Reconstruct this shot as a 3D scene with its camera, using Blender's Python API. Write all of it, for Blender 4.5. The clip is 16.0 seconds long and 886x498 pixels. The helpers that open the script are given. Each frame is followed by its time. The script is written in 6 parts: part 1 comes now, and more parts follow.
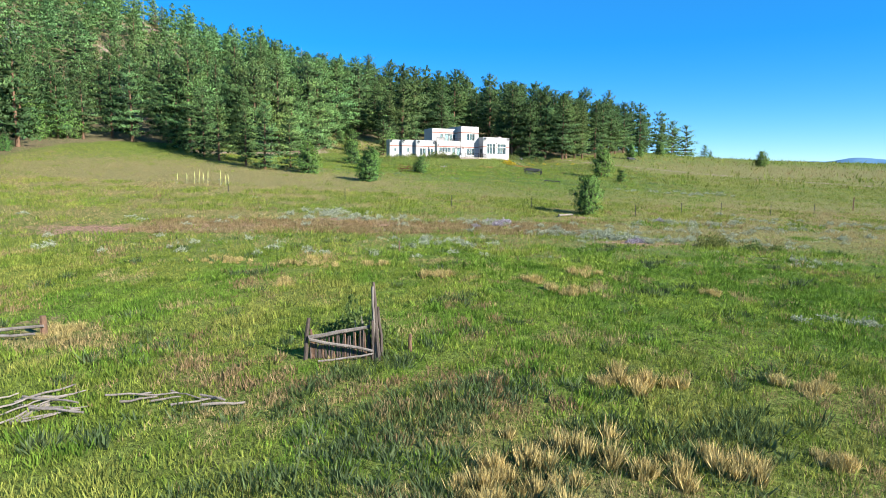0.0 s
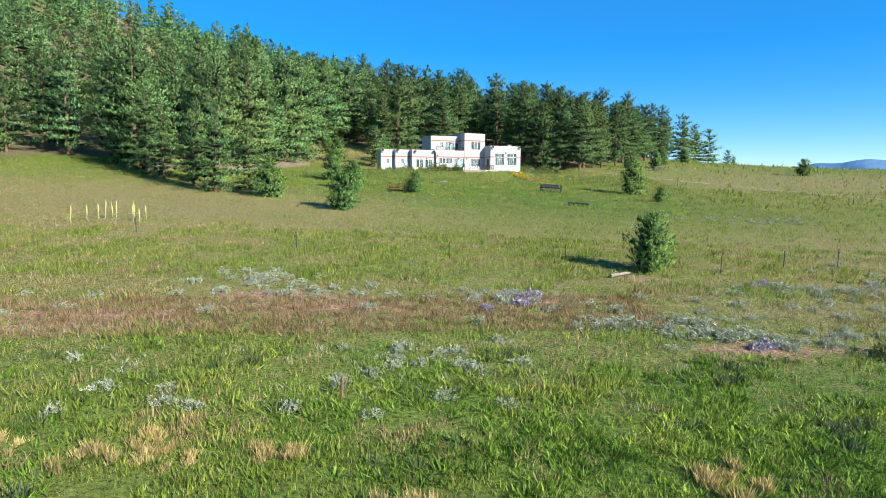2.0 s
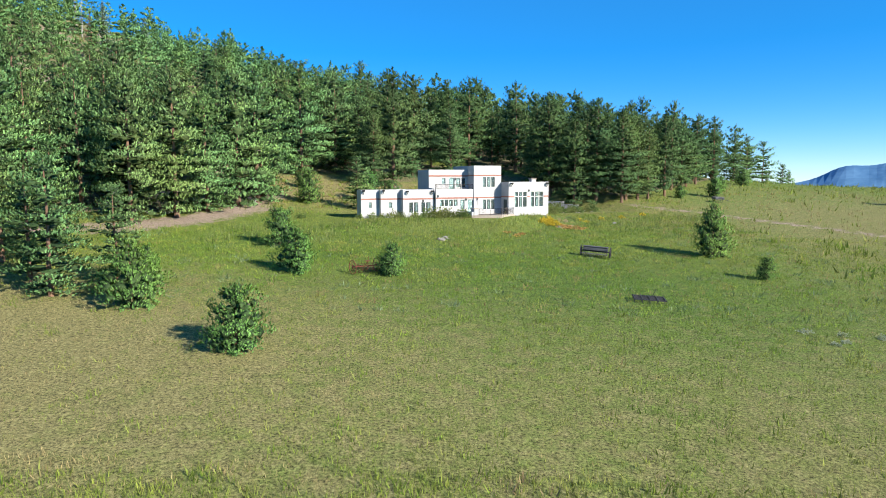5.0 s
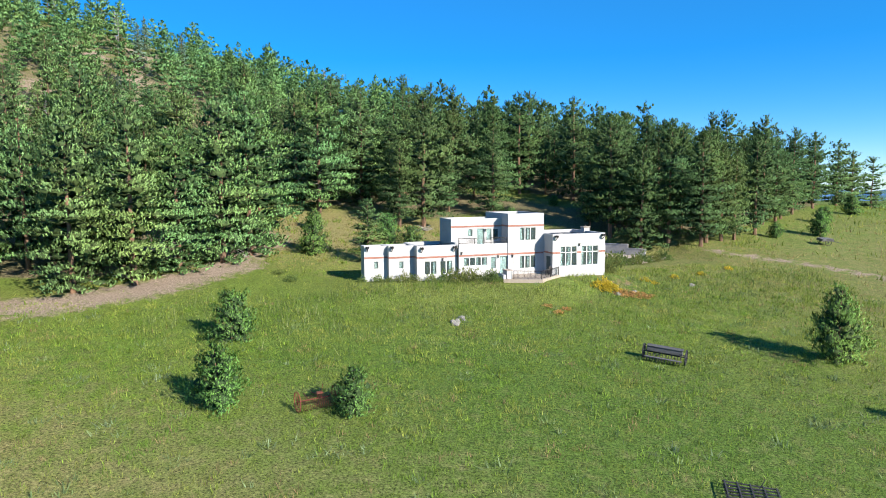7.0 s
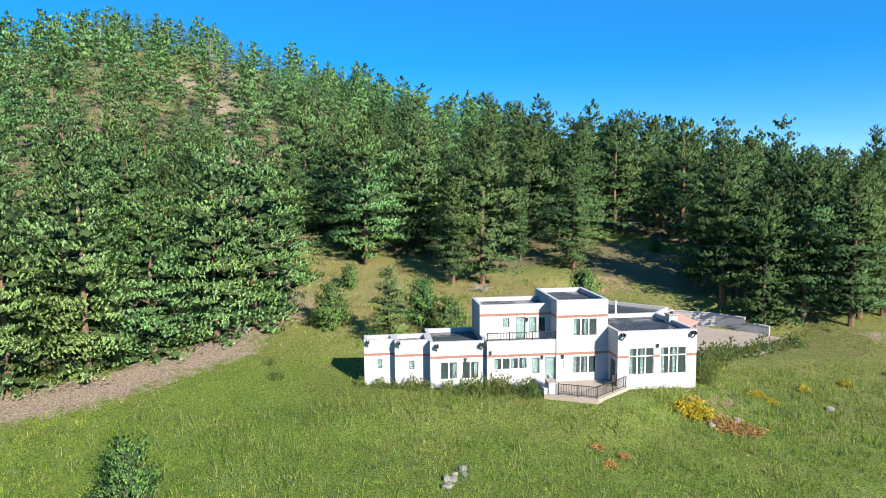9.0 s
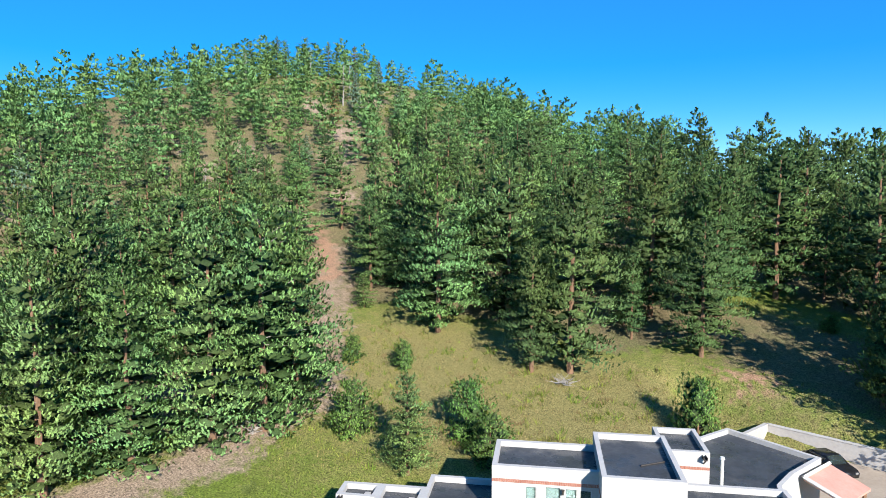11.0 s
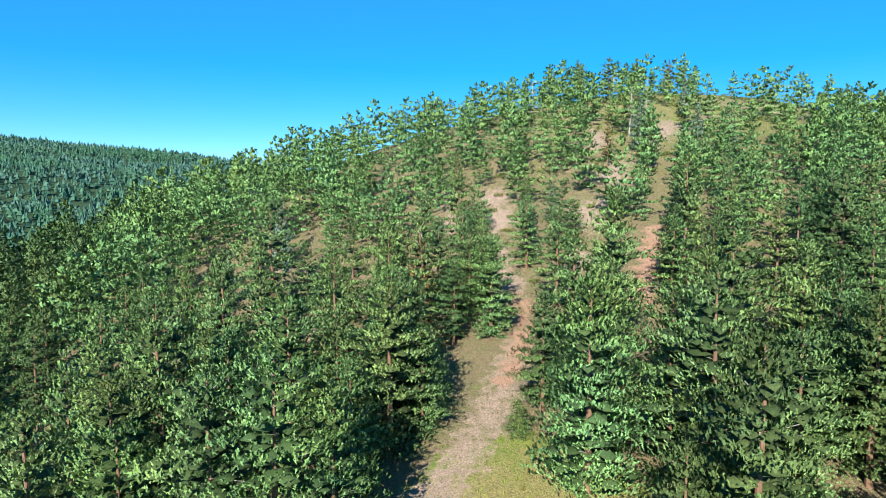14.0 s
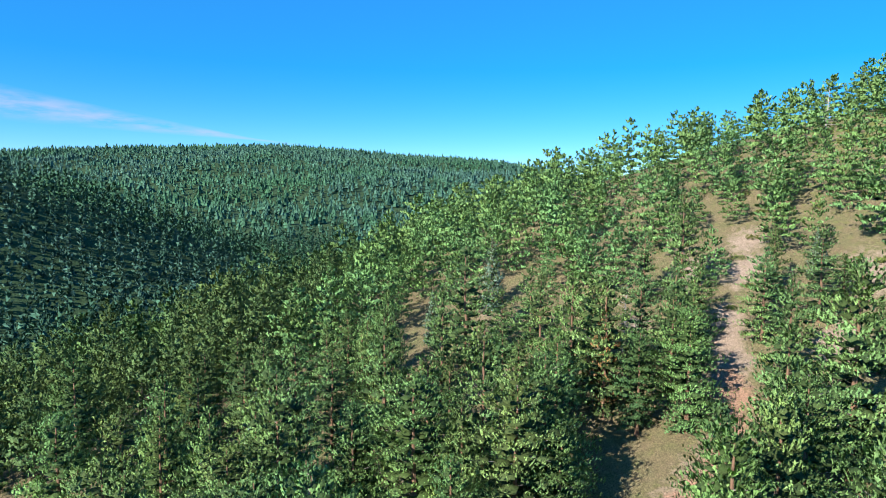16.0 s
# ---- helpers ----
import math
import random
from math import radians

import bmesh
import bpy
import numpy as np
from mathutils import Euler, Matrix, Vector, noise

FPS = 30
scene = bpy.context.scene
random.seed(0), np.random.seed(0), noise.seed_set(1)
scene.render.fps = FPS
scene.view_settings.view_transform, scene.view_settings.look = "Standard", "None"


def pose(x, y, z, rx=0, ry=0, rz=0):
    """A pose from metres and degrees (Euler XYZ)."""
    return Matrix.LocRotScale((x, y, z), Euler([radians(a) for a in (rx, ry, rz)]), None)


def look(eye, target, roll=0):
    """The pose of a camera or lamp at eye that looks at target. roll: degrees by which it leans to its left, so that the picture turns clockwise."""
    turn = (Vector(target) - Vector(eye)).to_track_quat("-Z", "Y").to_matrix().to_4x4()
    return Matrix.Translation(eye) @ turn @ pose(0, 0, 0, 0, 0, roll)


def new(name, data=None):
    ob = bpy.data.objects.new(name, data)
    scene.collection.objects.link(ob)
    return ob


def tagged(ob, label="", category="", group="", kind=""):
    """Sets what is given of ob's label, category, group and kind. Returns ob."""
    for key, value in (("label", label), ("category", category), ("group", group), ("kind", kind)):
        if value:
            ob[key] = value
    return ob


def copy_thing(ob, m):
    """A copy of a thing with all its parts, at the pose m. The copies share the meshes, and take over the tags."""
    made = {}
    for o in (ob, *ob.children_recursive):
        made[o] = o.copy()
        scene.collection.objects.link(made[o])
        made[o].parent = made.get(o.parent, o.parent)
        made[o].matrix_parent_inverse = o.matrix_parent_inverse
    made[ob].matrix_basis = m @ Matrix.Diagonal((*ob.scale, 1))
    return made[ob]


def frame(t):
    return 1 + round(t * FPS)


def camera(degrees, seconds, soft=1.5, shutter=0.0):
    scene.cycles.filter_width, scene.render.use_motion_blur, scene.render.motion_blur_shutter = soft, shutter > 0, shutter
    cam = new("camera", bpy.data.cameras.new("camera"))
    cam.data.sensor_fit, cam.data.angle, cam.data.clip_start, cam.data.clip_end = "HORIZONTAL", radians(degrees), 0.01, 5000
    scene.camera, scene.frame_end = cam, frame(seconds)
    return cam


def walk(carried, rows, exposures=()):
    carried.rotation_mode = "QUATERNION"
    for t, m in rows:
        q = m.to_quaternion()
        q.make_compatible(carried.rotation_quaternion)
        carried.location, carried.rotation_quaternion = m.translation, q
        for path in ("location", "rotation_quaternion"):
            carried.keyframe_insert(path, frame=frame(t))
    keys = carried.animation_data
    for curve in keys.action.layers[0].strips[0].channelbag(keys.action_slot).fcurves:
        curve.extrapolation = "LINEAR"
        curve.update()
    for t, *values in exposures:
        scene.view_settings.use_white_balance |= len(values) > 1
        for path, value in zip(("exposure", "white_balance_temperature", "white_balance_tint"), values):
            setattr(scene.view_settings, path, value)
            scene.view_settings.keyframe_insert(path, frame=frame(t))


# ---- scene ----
cam = camera(70.8, 16.0, soft=0.5)
METRES, EYE, TILT, LEAN, TURN = 170.0, 12.0, -6.75, -0.5, 0.0
ROWS = [
    (0.0, 0.0, 0.0, 0.0, 0.0, 0.0, -0.0),
    (0.5, 0.0002, 0.0289, 0.0069, 0.11, 0.06, 0.02),
    (1.0, 0.0012, 0.0587, 0.0138, 0.18, 0.12, 0.05),
    (1.5, 0.0028, 0.089, 0.0211, 0.28, 0.18, 0.11),
    (2.0, 0.0044, 0.1196, 0.0287, 0.42, 0.23, 0.16),
    (2.5, 0.006, 0.1501, 0.0369, 0.56, 0.29, 0.21),
    (3.0, 0.0075, 0.1805, 0.0454, 0.68, 0.37, 0.28),
    (3.5, 0.0092, 0.2106, 0.0548, 0.79, 0.43, 0.32),
    (4.0, 0.0117, 0.2403, 0.0649, 0.94, 0.51, 0.44),
    (6.5, 0.0358, 0.3818, 0.1208, 6.71, 1.02, 0.14),
    (7.0, 0.0438, 0.4089, 0.1326, 8.56, 1.11, -0.05),
    (7.5, 0.0525, 0.4361, 0.1448, 10.76, 1.19, -0.29),
    (8.0, 0.0615, 0.4636, 0.1574, 13.53, 1.23, -0.59),
    (8.5, 0.0706, 0.4917, 0.1702, 16.73, 1.25, -0.95),
    (11.0, 0.1013, 0.6353, 0.2345, 36.13, 0.88, -3.39),
    (11.5, 0.1049, 0.6648, 0.2483, 41.06, 0.62, -3.94),
    (12.0, 0.1068, 0.6943, 0.2621, 46.3, 0.27, -4.52),
    (12.5, 0.1068, 0.7238, 0.2758, 51.69, -0.11, -5.02),
    (13.0, 0.105, 0.7527, 0.2896, 57.24, -0.59, -5.53),
    (13.5, 0.1018, 0.781, 0.3031, 62.98, -1.14, -5.96),
    (14.0, 0.0967, 0.8089, 0.3167, 69.12, -1.78, -6.38),
    (14.5, 0.0897, 0.8366, 0.3303, 75.56, -2.49, -6.74),
    (15.0, 0.081, 0.8624, 0.3441, 82.59, -3.35, -7.0),
    (15.5, 0.0708, 0.886, 0.3572, 89.63, -4.15, -7.21),
    (16.0, 0.0591, 0.9065, 0.3697, 96.89, -4.96, -7.35),
]
START = pose(0, 0, EYE, TILT, LEAN, TURN)
walk(cam, [(t, START @ pose(METRES * x, METRES * y, METRES * z, 90 + pitch, roll, yaw)) for t, x, y, z, yaw, pitch, roll in ROWS],
     exposures=[(0.0, 1.15), (3.0, 1.02), (7.5, 1.05), (11.0, 1.04), (12.2, 1.24), (14.5, 1.22), (16.0, 1.17)])

# ---- light ----
SUN_ELEVATION, SUN_AZIMUTH = 28.0, 125.0
world = bpy.data.worlds.new("sky")
scene.world = world
world.use_nodes = True
wn, wl = world.node_tree.nodes, world.node_tree.links
sky = wn.new("ShaderNodeTexSky")
sky.sky_type, sky.sun_disc = "NISHITA", False
sky.sun_elevation, sky.sun_rotation = radians(SUN_ELEVATION), radians(SUN_AZIMUTH)
sky.altitude, sky.air_density, sky.dust_density, sky.ozone_density = 2400.0, 0.9, 0.05, 3.0
wn["Background"].inputs["Strength"].default_value = 0.102
hue = wn.new("ShaderNodeHueSaturation")
hue.inputs["Saturation"].default_value = 1.45
wl.new(sky.outputs[0], hue.inputs["Color"])
even = wn.new("ShaderNodeMix")
even.data_type = "RGBA"
even.inputs[0].default_value = 0.35
even.inputs[7].default_value = (0.4, 2.0, 5.2, 1.0)
wl.new(hue.outputs[0], even.inputs[6])
wl.new(even.outputs[2], wn["Background"].inputs["Color"])

sun = new("sun", bpy.data.lights.new("sun", "SUN"))
sun.data.energy, sun.data.angle, sun.data.color = 5.0, radians(0.55), (1.0, 0.95, 0.86)
_a, _e = radians(SUN_AZIMUTH), radians(SUN_ELEVATION)
SUN_WAY = Vector((math.sin(_a) * math.cos(_e), math.cos(_a) * math.cos(_e), math.sin(_e)))
sun.matrix_world = look(SUN_WAY * 300 + Vector((0, 100, 0)), (0, 100, 0))

# ---- terrain ----
RELIEF = [-1.1, -6.6, -5.4, 10.6, 15.0, 9.0, 10.9, 28.0, -2.5, -10.2, -2.3, 11.2, -8.8, -11.5, -4.9, 12.1, -0.5, -10.8, -4.2, 11.9, 11.9, 29.3, 20.9, 37.0, 4.1, -5.9, -0.1, 6.3, 5.8, 23.2, -15.6, 12.9, 2.3, -3.9, 5.8, -0.3, -23.5, 19.8, -9.7, 4.6, -2.6, -2.6, 0.1, 10.0, -1.9, 21.7, 1.7, 15.5, -2.3, 3.9, -6.1, -4.4, -1.0, -2.0, -12.7, 8.1, -3.3, 1.6, 2.4, 3.4, 3.5, 0.8, -0.7, 6.3, -2.9, -3.6, -1.2, 1.3, 0.2, 2.0, 5.4, 5.3]
HOUSE_X, HOUSE_Y, HOUSE_TURN, FLOOR = 4.06, 144.68, 27.0, 16.0
HC, HS = math.cos(radians(HOUSE_TURN)), math.sin(radians(HOUSE_TURN))


def house_uv(x, y):
    return (x - HOUSE_X) * HC + (y - HOUSE_Y) * HS, -(x - HOUSE_X) * HS + (y - HOUSE_Y) * HC


def house_xy(u, v):
    return HOUSE_X + u * HC - v * HS, HOUSE_Y + u * HS + v * HC


def ramp(a, b, x):
    t = np.clip((x - a) / (b - a), 0, 1)
    return t * t * (3 - 2 * t)


def bump(x, y, cx, cy, sx, sy=None, turn=0.0):
    c, s = math.cos(radians(turn)), math.sin(radians(turn))
    dx, dy = x - cx, y - cy
    return np.exp(-(((dx * c + dy * s) / sx) ** 2 + ((-dx * s + dy * c) / (sy or sx)) ** 2) / 2)


def waves(x, y, size, seed=0):
    """Smooth uneven ups and downs between about -1 and 1."""
    r = np.random.RandomState(seed)
    out = 0.0
    for k in range(7):
        a, f, p = r.uniform(0, 6.283), r.uniform(0.6, 1.8) / size, r.uniform(0, 6.283)
        out = out + np.sin(6.283 * f * (x * math.cos(a) + y * math.sin(a)) + p)
    return out / 4.0


def near_height(x, y):
    z, k = np.full_like(x, 8.0), 0
    for cx in range(-320, 201, 65):
        for cy in range(-60, 401, 65):
            z = z + RELIEF[k] * np.exp(-((x - cx) ** 2 + (y - cy) ** 2) / 11250.0)
            k += 1
    return z


def far_height(x, y):
    """Valley to the west with a long wooded ridge round it; open flats to the east."""
    d, a = np.hypot(x - 10, y - 160), np.degrees(np.arctan2(10 - x, y - 160))
    crest = 56 - 10 + 1500 * np.interp(a, [40, 80, 88.4, 93.5, 101, 106, 112, 120, 128, 132, 145, 170], [0.0, 0.035, 0.0545, 0.0655, 0.071, 0.078, 0.0815, 0.075, 0.0657, 0.0594, 0.05, 0.0])
    crest = 4 + (crest - 4) * ramp(30, 75, a)
    up = np.clip((d - 430) / 1070, 0, 1)
    z = 4.0 + (crest - 4.0) * (0.72 * up + 0.28 * ramp(0, 1, up)) + (6 * waves(x, y, 300, 3) + 3 * waves(x, y, 120, 5)) * ramp(450, 800, d) * ramp(1450, 1200, d) - 40 * ramp(1550, 2300, d)
    z = np.where(x < 60, z, 4.0) * ramp(120, 0, x) + 4.0 * (1 - ramp(120, 0, x))
    z = z + 26 * ramp(320, 700, y) * ramp(600, 0, np.abs(x + 150)) * ramp(-500, -300, x)
    return z - 16 * ramp(250, 900, x)


def spur_height(x, y):
    """A steep wooded spur that comes down into the valley, its face turned from the sun."""
    d, a = np.hypot(x - 10, y - 160), np.degrees(np.arctan2(10 - x, y - 160))
    at = np.interp(a, [100, 108, 111, 116, 120.5, 126.6, 132, 150], [530, 510, 502, 492, 478, 458, 440, 420])
    top = np.interp(a, [104, 108, 111.3, 116, 120.5, 126.6, 132, 140, 160, 175], [-10, 0, 7, 19, 34, 52, 64, 72, 45, -10])
    return np.where((x < 0) & (d < 1.7 * at), top * ramp(0.56, 1.0, d / at) * (1 - 0.8 * ramp(1.0, 1.7, d / at)), -50)


def height(x, y):
    x, y = np.asarray(x, float), np.asarray(y, float)
    w = (1 - ramp(270, 400, -x)) * (1 - ramp(170, 330, x)) * (1 - ramp(370, 520, y)) * (1 - ramp(30, 160, -y))
    z = np.maximum(near_height(x, y) * w + far_height(x, y) * (1 - w), spur_height(x, y))
    u, v = house_uv(x, y)
    inside = (1 - ramp(0, 5.0, np.maximum(np.maximum(-17.5 - u, u - 12.5), np.maximum(-1.5 - 3.2 * bump(u, v * 0, 2.0, 0, 3.5) - v, v - 8.0))))
    z = z * (1 - inside) + 15.75 * inside
    z = z - 10.0 * ramp(230, 340, y) * ramp(60, 100, x) + 3.0 * bump(x, y, 110, 260, 50, 35)
    yard = 1 - ramp(0, 2.2, np.maximum(np.maximum(11.5 - u, u - 35), np.maximum(7.5 - v, v - 28.2 + 0.69 * (u - 18.1))))
    return z * (1 - yard) + 15.2 * yard


def ground_z(x, y):
    return float(height(np.array([x]), np.array([y]))[0])


TRAIL = [(-34, 158), (-40, 165), (-46, 172), (-52, 177), (-59, 183.5), (-65, 186.5), (-71, 187.3), (-77, 189), (-85, 191)]
TRAIL_TWO = [(-81, 209), (-90, 219), (-99, 230), (-106, 243), (-112, 254), (-120, 285), (-140, 316)]
GULLY = [(-57, 201), (-61, 205), (-68, 212), (-74, 217)]
ROAD = [(-44, 116), (-35, 124), (-31.5, 132), (-28.5, 141), (-30, 147), (-33, 157)]
PATCHES = [(-122, 192, 4, 1.5), (-110, 190, 4, 1.5), (-99, 189, 5, 2.2), (-95, 197, 5, 2.6), (-104, 200, 4, 2.4), (-73, 201, 4, 2.2), (-86, 211, 5, 3), (-97, 224, 5, 3), (-115, 232, 7, 3), (-113, 250, 7, 4), (-107, 156, 4, 2), (-81, 157, 4, 2), (-66, 149, 4, 2.2), (-88, 179, 3, 1.4), (-42, 146, 3, 2.4)]
DRIVE = [(34, 172), (46, 166), (60, 152), (72, 135), (86, 118), (110, 95), (150, 70)]


def near_line(x, y, line):
    best = np.full_like(x, 1e9)
    for (ax, ay), (bx, by) in zip(line, line[1:]):
        ux, uy = bx - ax, by - ay
        t = np.clip(((x - ax) * ux + (y - ay) * uy) / (ux * ux + uy * uy), 0, 1)
        best = np.minimum(best, np.hypot(x - ax - t * ux, y - ay - t * uy))
    return best


def bare_patches(x, y):
    """Bare spots on the hillside, drawn out down the slope."""
    out = np.zeros_like(x)
    for px, py, a, b in PATCHES:
        out = np.maximum(out, bump(x, y, px, py, a, b, math.degrees(math.atan2(py - 155, px - 11))))
    return out


def open_ground(x, y, tracks=True):
    """1 in meadow, clearings and on tracks, 0 where the wood stands."""
    x, y = np.asarray(x, float), np.asarray(y, float)
    edge = np.interp(y, [-20, 60, 85, 100, 111, 119, 125, 135, 145, 152, 158, 166, 172], [-60, -56, -62, -64, -60, -50, -38, -34, -30.5, -31, -36, -42, -38])
    west = ramp(-2.5, 0.5, x - edge)
    north = np.interp(x, [-45, -34, -20, -10, 0, 8, 18, 36, 52, 70, 95, 120, 150, 170], [176, 171, 174, 172, 184, 184, 178, 177, 196, 222, 262, 310, 352, 420])
    meadow = west * (1 - ramp(-0.5, 2.5, y - north))
    meadow = np.maximum(meadow, (x > 118) * 1.0)
    clear = (bump(x, y, 7, 199, 9, 3.2, -25) > 0.55) * 1.0
    clear = np.maximum(clear, (bump(x, y, -3, 205, 5, 3) > 0.6) * 1.0)
    if not tracks:
        return np.clip(np.maximum(meadow, clear), 0, 1)
    trail = np.maximum(1 - ramp(2.6, 4.6, near_line(x, y, TRAIL[:5]) + 0.9 * waves(x, y, 9, 61)), 1 - ramp(2.0, 3.6, near_line(x, y, TRAIL_TWO)))
    trail = np.maximum(trail, 1 - ramp(2.6, 4.2, near_line(x, y, TRAIL[4:])))
    trail = np.maximum(trail, 1 - ramp(1.6, 3.4, near_line(x, y, GULLY)))
    bald = np.maximum((bump(x, y, -133, 302, 13, 24, -10) > 0.66) * 0.9, (bare_patches(x, y) > 0.4) * 0.9)
    return np.clip(np.maximum.reduce([meadow, clear, trail, bald]), 0, 1)


# ---- materials ----
def material(name, rough=0.8, metal=0.0, spec=0.3):
    m = bpy.data.materials.new(name)
    m.use_nodes = True
    b = m.node_tree.nodes["Principled BSDF"]
    b.inputs["Roughness"].default_value, b.inputs["Metallic"].default_value = rough, metal
    b.inputs["Specular IOR Level"].default_value = spec
    return m, m.node_tree.nodes, m.node_tree.links, b


def noise_node(n, l, scale, detail=4.0, rough=0.6, space="Object", stretch=None):
    co = n.new("ShaderNodeNewGeometry").outputs["Position"] if space == "World" else n.new("ShaderNodeTexCoord").outputs["Object"]
    if stretch:
        mp = n.new("ShaderNodeMapping")
        mp.inputs["Scale"].default_value = stretch
        l.new(co, mp.inputs["Vector"])
        co = mp.outputs[0]
    t = n.new("ShaderNodeTexNoise")
    t.inputs["Scale"].default_value, t.inputs["Detail"].default_value, t.inputs["Roughness"].default_value = scale, detail, rough
    l.new(co, t.inputs["Vector"])
    return t.outputs["Fac"]


def mix(n, l, fac, a, b, kind="MIX"):
    m = n.new("ShaderNodeMix")
    m.data_type, m.blend_type = "RGBA", kind
    for socket, v in ((m.inputs[0], fac), (m.inputs[6], a), (m.inputs[7], b)):
        if isinstance(v, (int, float)):
            socket.default_value = v
        elif isinstance(v, tuple):
            socket.default_value = (*v, 1.0)
        else:
            l.new(v, socket)
    return m.outputs[2]


def spread(n, l, value, lo, hi, a=0.0, b=1.0):
    r = n.new("ShaderNodeMapRange")
    r.inputs["From Min"].default_value, r.inputs["From Max"].default_value = lo, hi
    r.inputs["To Min"].default_value, r.inputs["To Max"].default_value = a, b
    l.new(value, r.inputs["Value"])
    return r.outputs[0]


def relief(n, l, b, value, strength, distance):
    bm = n.new("ShaderNodeBump")
    bm.inputs["Strength"].default_value, bm.inputs["Distance"].default_value = strength, distance
    l.new(value, bm.inputs["Height"])
    l.new(bm.outputs[0], b.inputs["Normal"])


def plain(name, one, two, scale, rough=0.8, metal=0.0, bumpy=0.3, depth=0.01, spec=0.3, space="Object", stretch=None, fine=8.0, random_by=0.0):
    """Two colours mixed by coarse and fine grain, with relief."""
    m, n, l, b = material(name, rough, metal, spec)
    coarse = spread(n, l, noise_node(n, l, scale, 5.0, 0.6, space, stretch), 0.3, 0.7)
    grain = spread(n, l, noise_node(n, l, scale * fine, 3.0, 0.6, space, stretch), 0.3, 0.7)
    col = mix(n, l, coarse, one, two)
    col = mix(n, l, 0.35, col, mix(n, l, grain, one, two))
    if random_by:
        info = n.new("ShaderNodeObjectInfo")
        hs = n.new("ShaderNodeHueSaturation")
        l.new(spread(n, l, info.outputs["Random"], 0, 1, 1 - random_by, 1 + random_by), hs.inputs["Value"])
        l.new(col, hs.inputs["Color"])
        col = hs.outputs[0]
    l.new(col, b.inputs["Base Color"])
    if bumpy:
        relief(n, l, b, grain, bumpy, depth)
    return m


def leafy(name, dark, light, thin=0.16, patch=None, patch_scale=0.05, rough=0.6, vary=0.3, by_object=0.0, grain=7.0, speckle=0.5, puffy=0.25):
    """Needles and blades: colour by island and by patches of ground, some light through them."""
    m, n, l, b = material(name, max(rough, 0.75), 0.0, 0.12)
    geo = n.new("ShaderNodeNewGeometry")
    col = mix(n, l, geo.outputs["Random Per Island"], dark, light)
    if patch:
        col = mix(n, l, spread(n, l, noise_node(n, l, patch_scale, 4.0, 0.6, "World"), 0.42, 0.62), col, mix(n, l, geo.outputs["Random Per Island"], patch, tuple(c * 1.25 for c in patch)))
    hs = n.new("ShaderNodeHueSaturation")
    l.new(spread(n, l, noise_node(n, l, 0.35, 3.0, 0.6, "World"), 0.3, 0.7, 1 - vary, 1 + vary), hs.inputs["Value"])
    if by_object:
        info = n.new("ShaderNodeObjectInfo")
        l.new(spread(n, l, info.outputs["Random"], 0, 1, 0.5 - by_object, 0.5 + by_object), hs.inputs["Hue"])
    speck = spread(n, l, noise_node(n, l, grain, 2.0, 0.7, "World"), 0.34, 0.66)
    col = mix(n, l, speck, mix(n, l, 1.0, col, (1 - speckle, 1.02 - speckle, 1.02 - speckle), "MULTIPLY"), mix(n, l, 1.0, col, (1.05 + speckle, 1 + speckle, 0.9 + speckle), "MULTIPLY"))
    l.new(col, hs.inputs["Color"])
    l.new(hs.outputs[0], b.inputs["Base Color"])
    relief(n, l, b, speck, puffy, 0.05 if puffy < 0.5 else 1.4 / grain)
    tr = n.new("ShaderNodeBsdfTranslucent")
    l.new(hs.outputs[0], tr.inputs["Color"])
    ms = n.new("ShaderNodeMixShader")
    ms.inputs[0].default_value = thin
    l.new(b.outputs[0], ms.inputs[1])
    l.new(tr.outputs[0], ms.inputs[2])
    l.new(ms.outputs[0], n["Material Output"].inputs["Surface"])
    return m


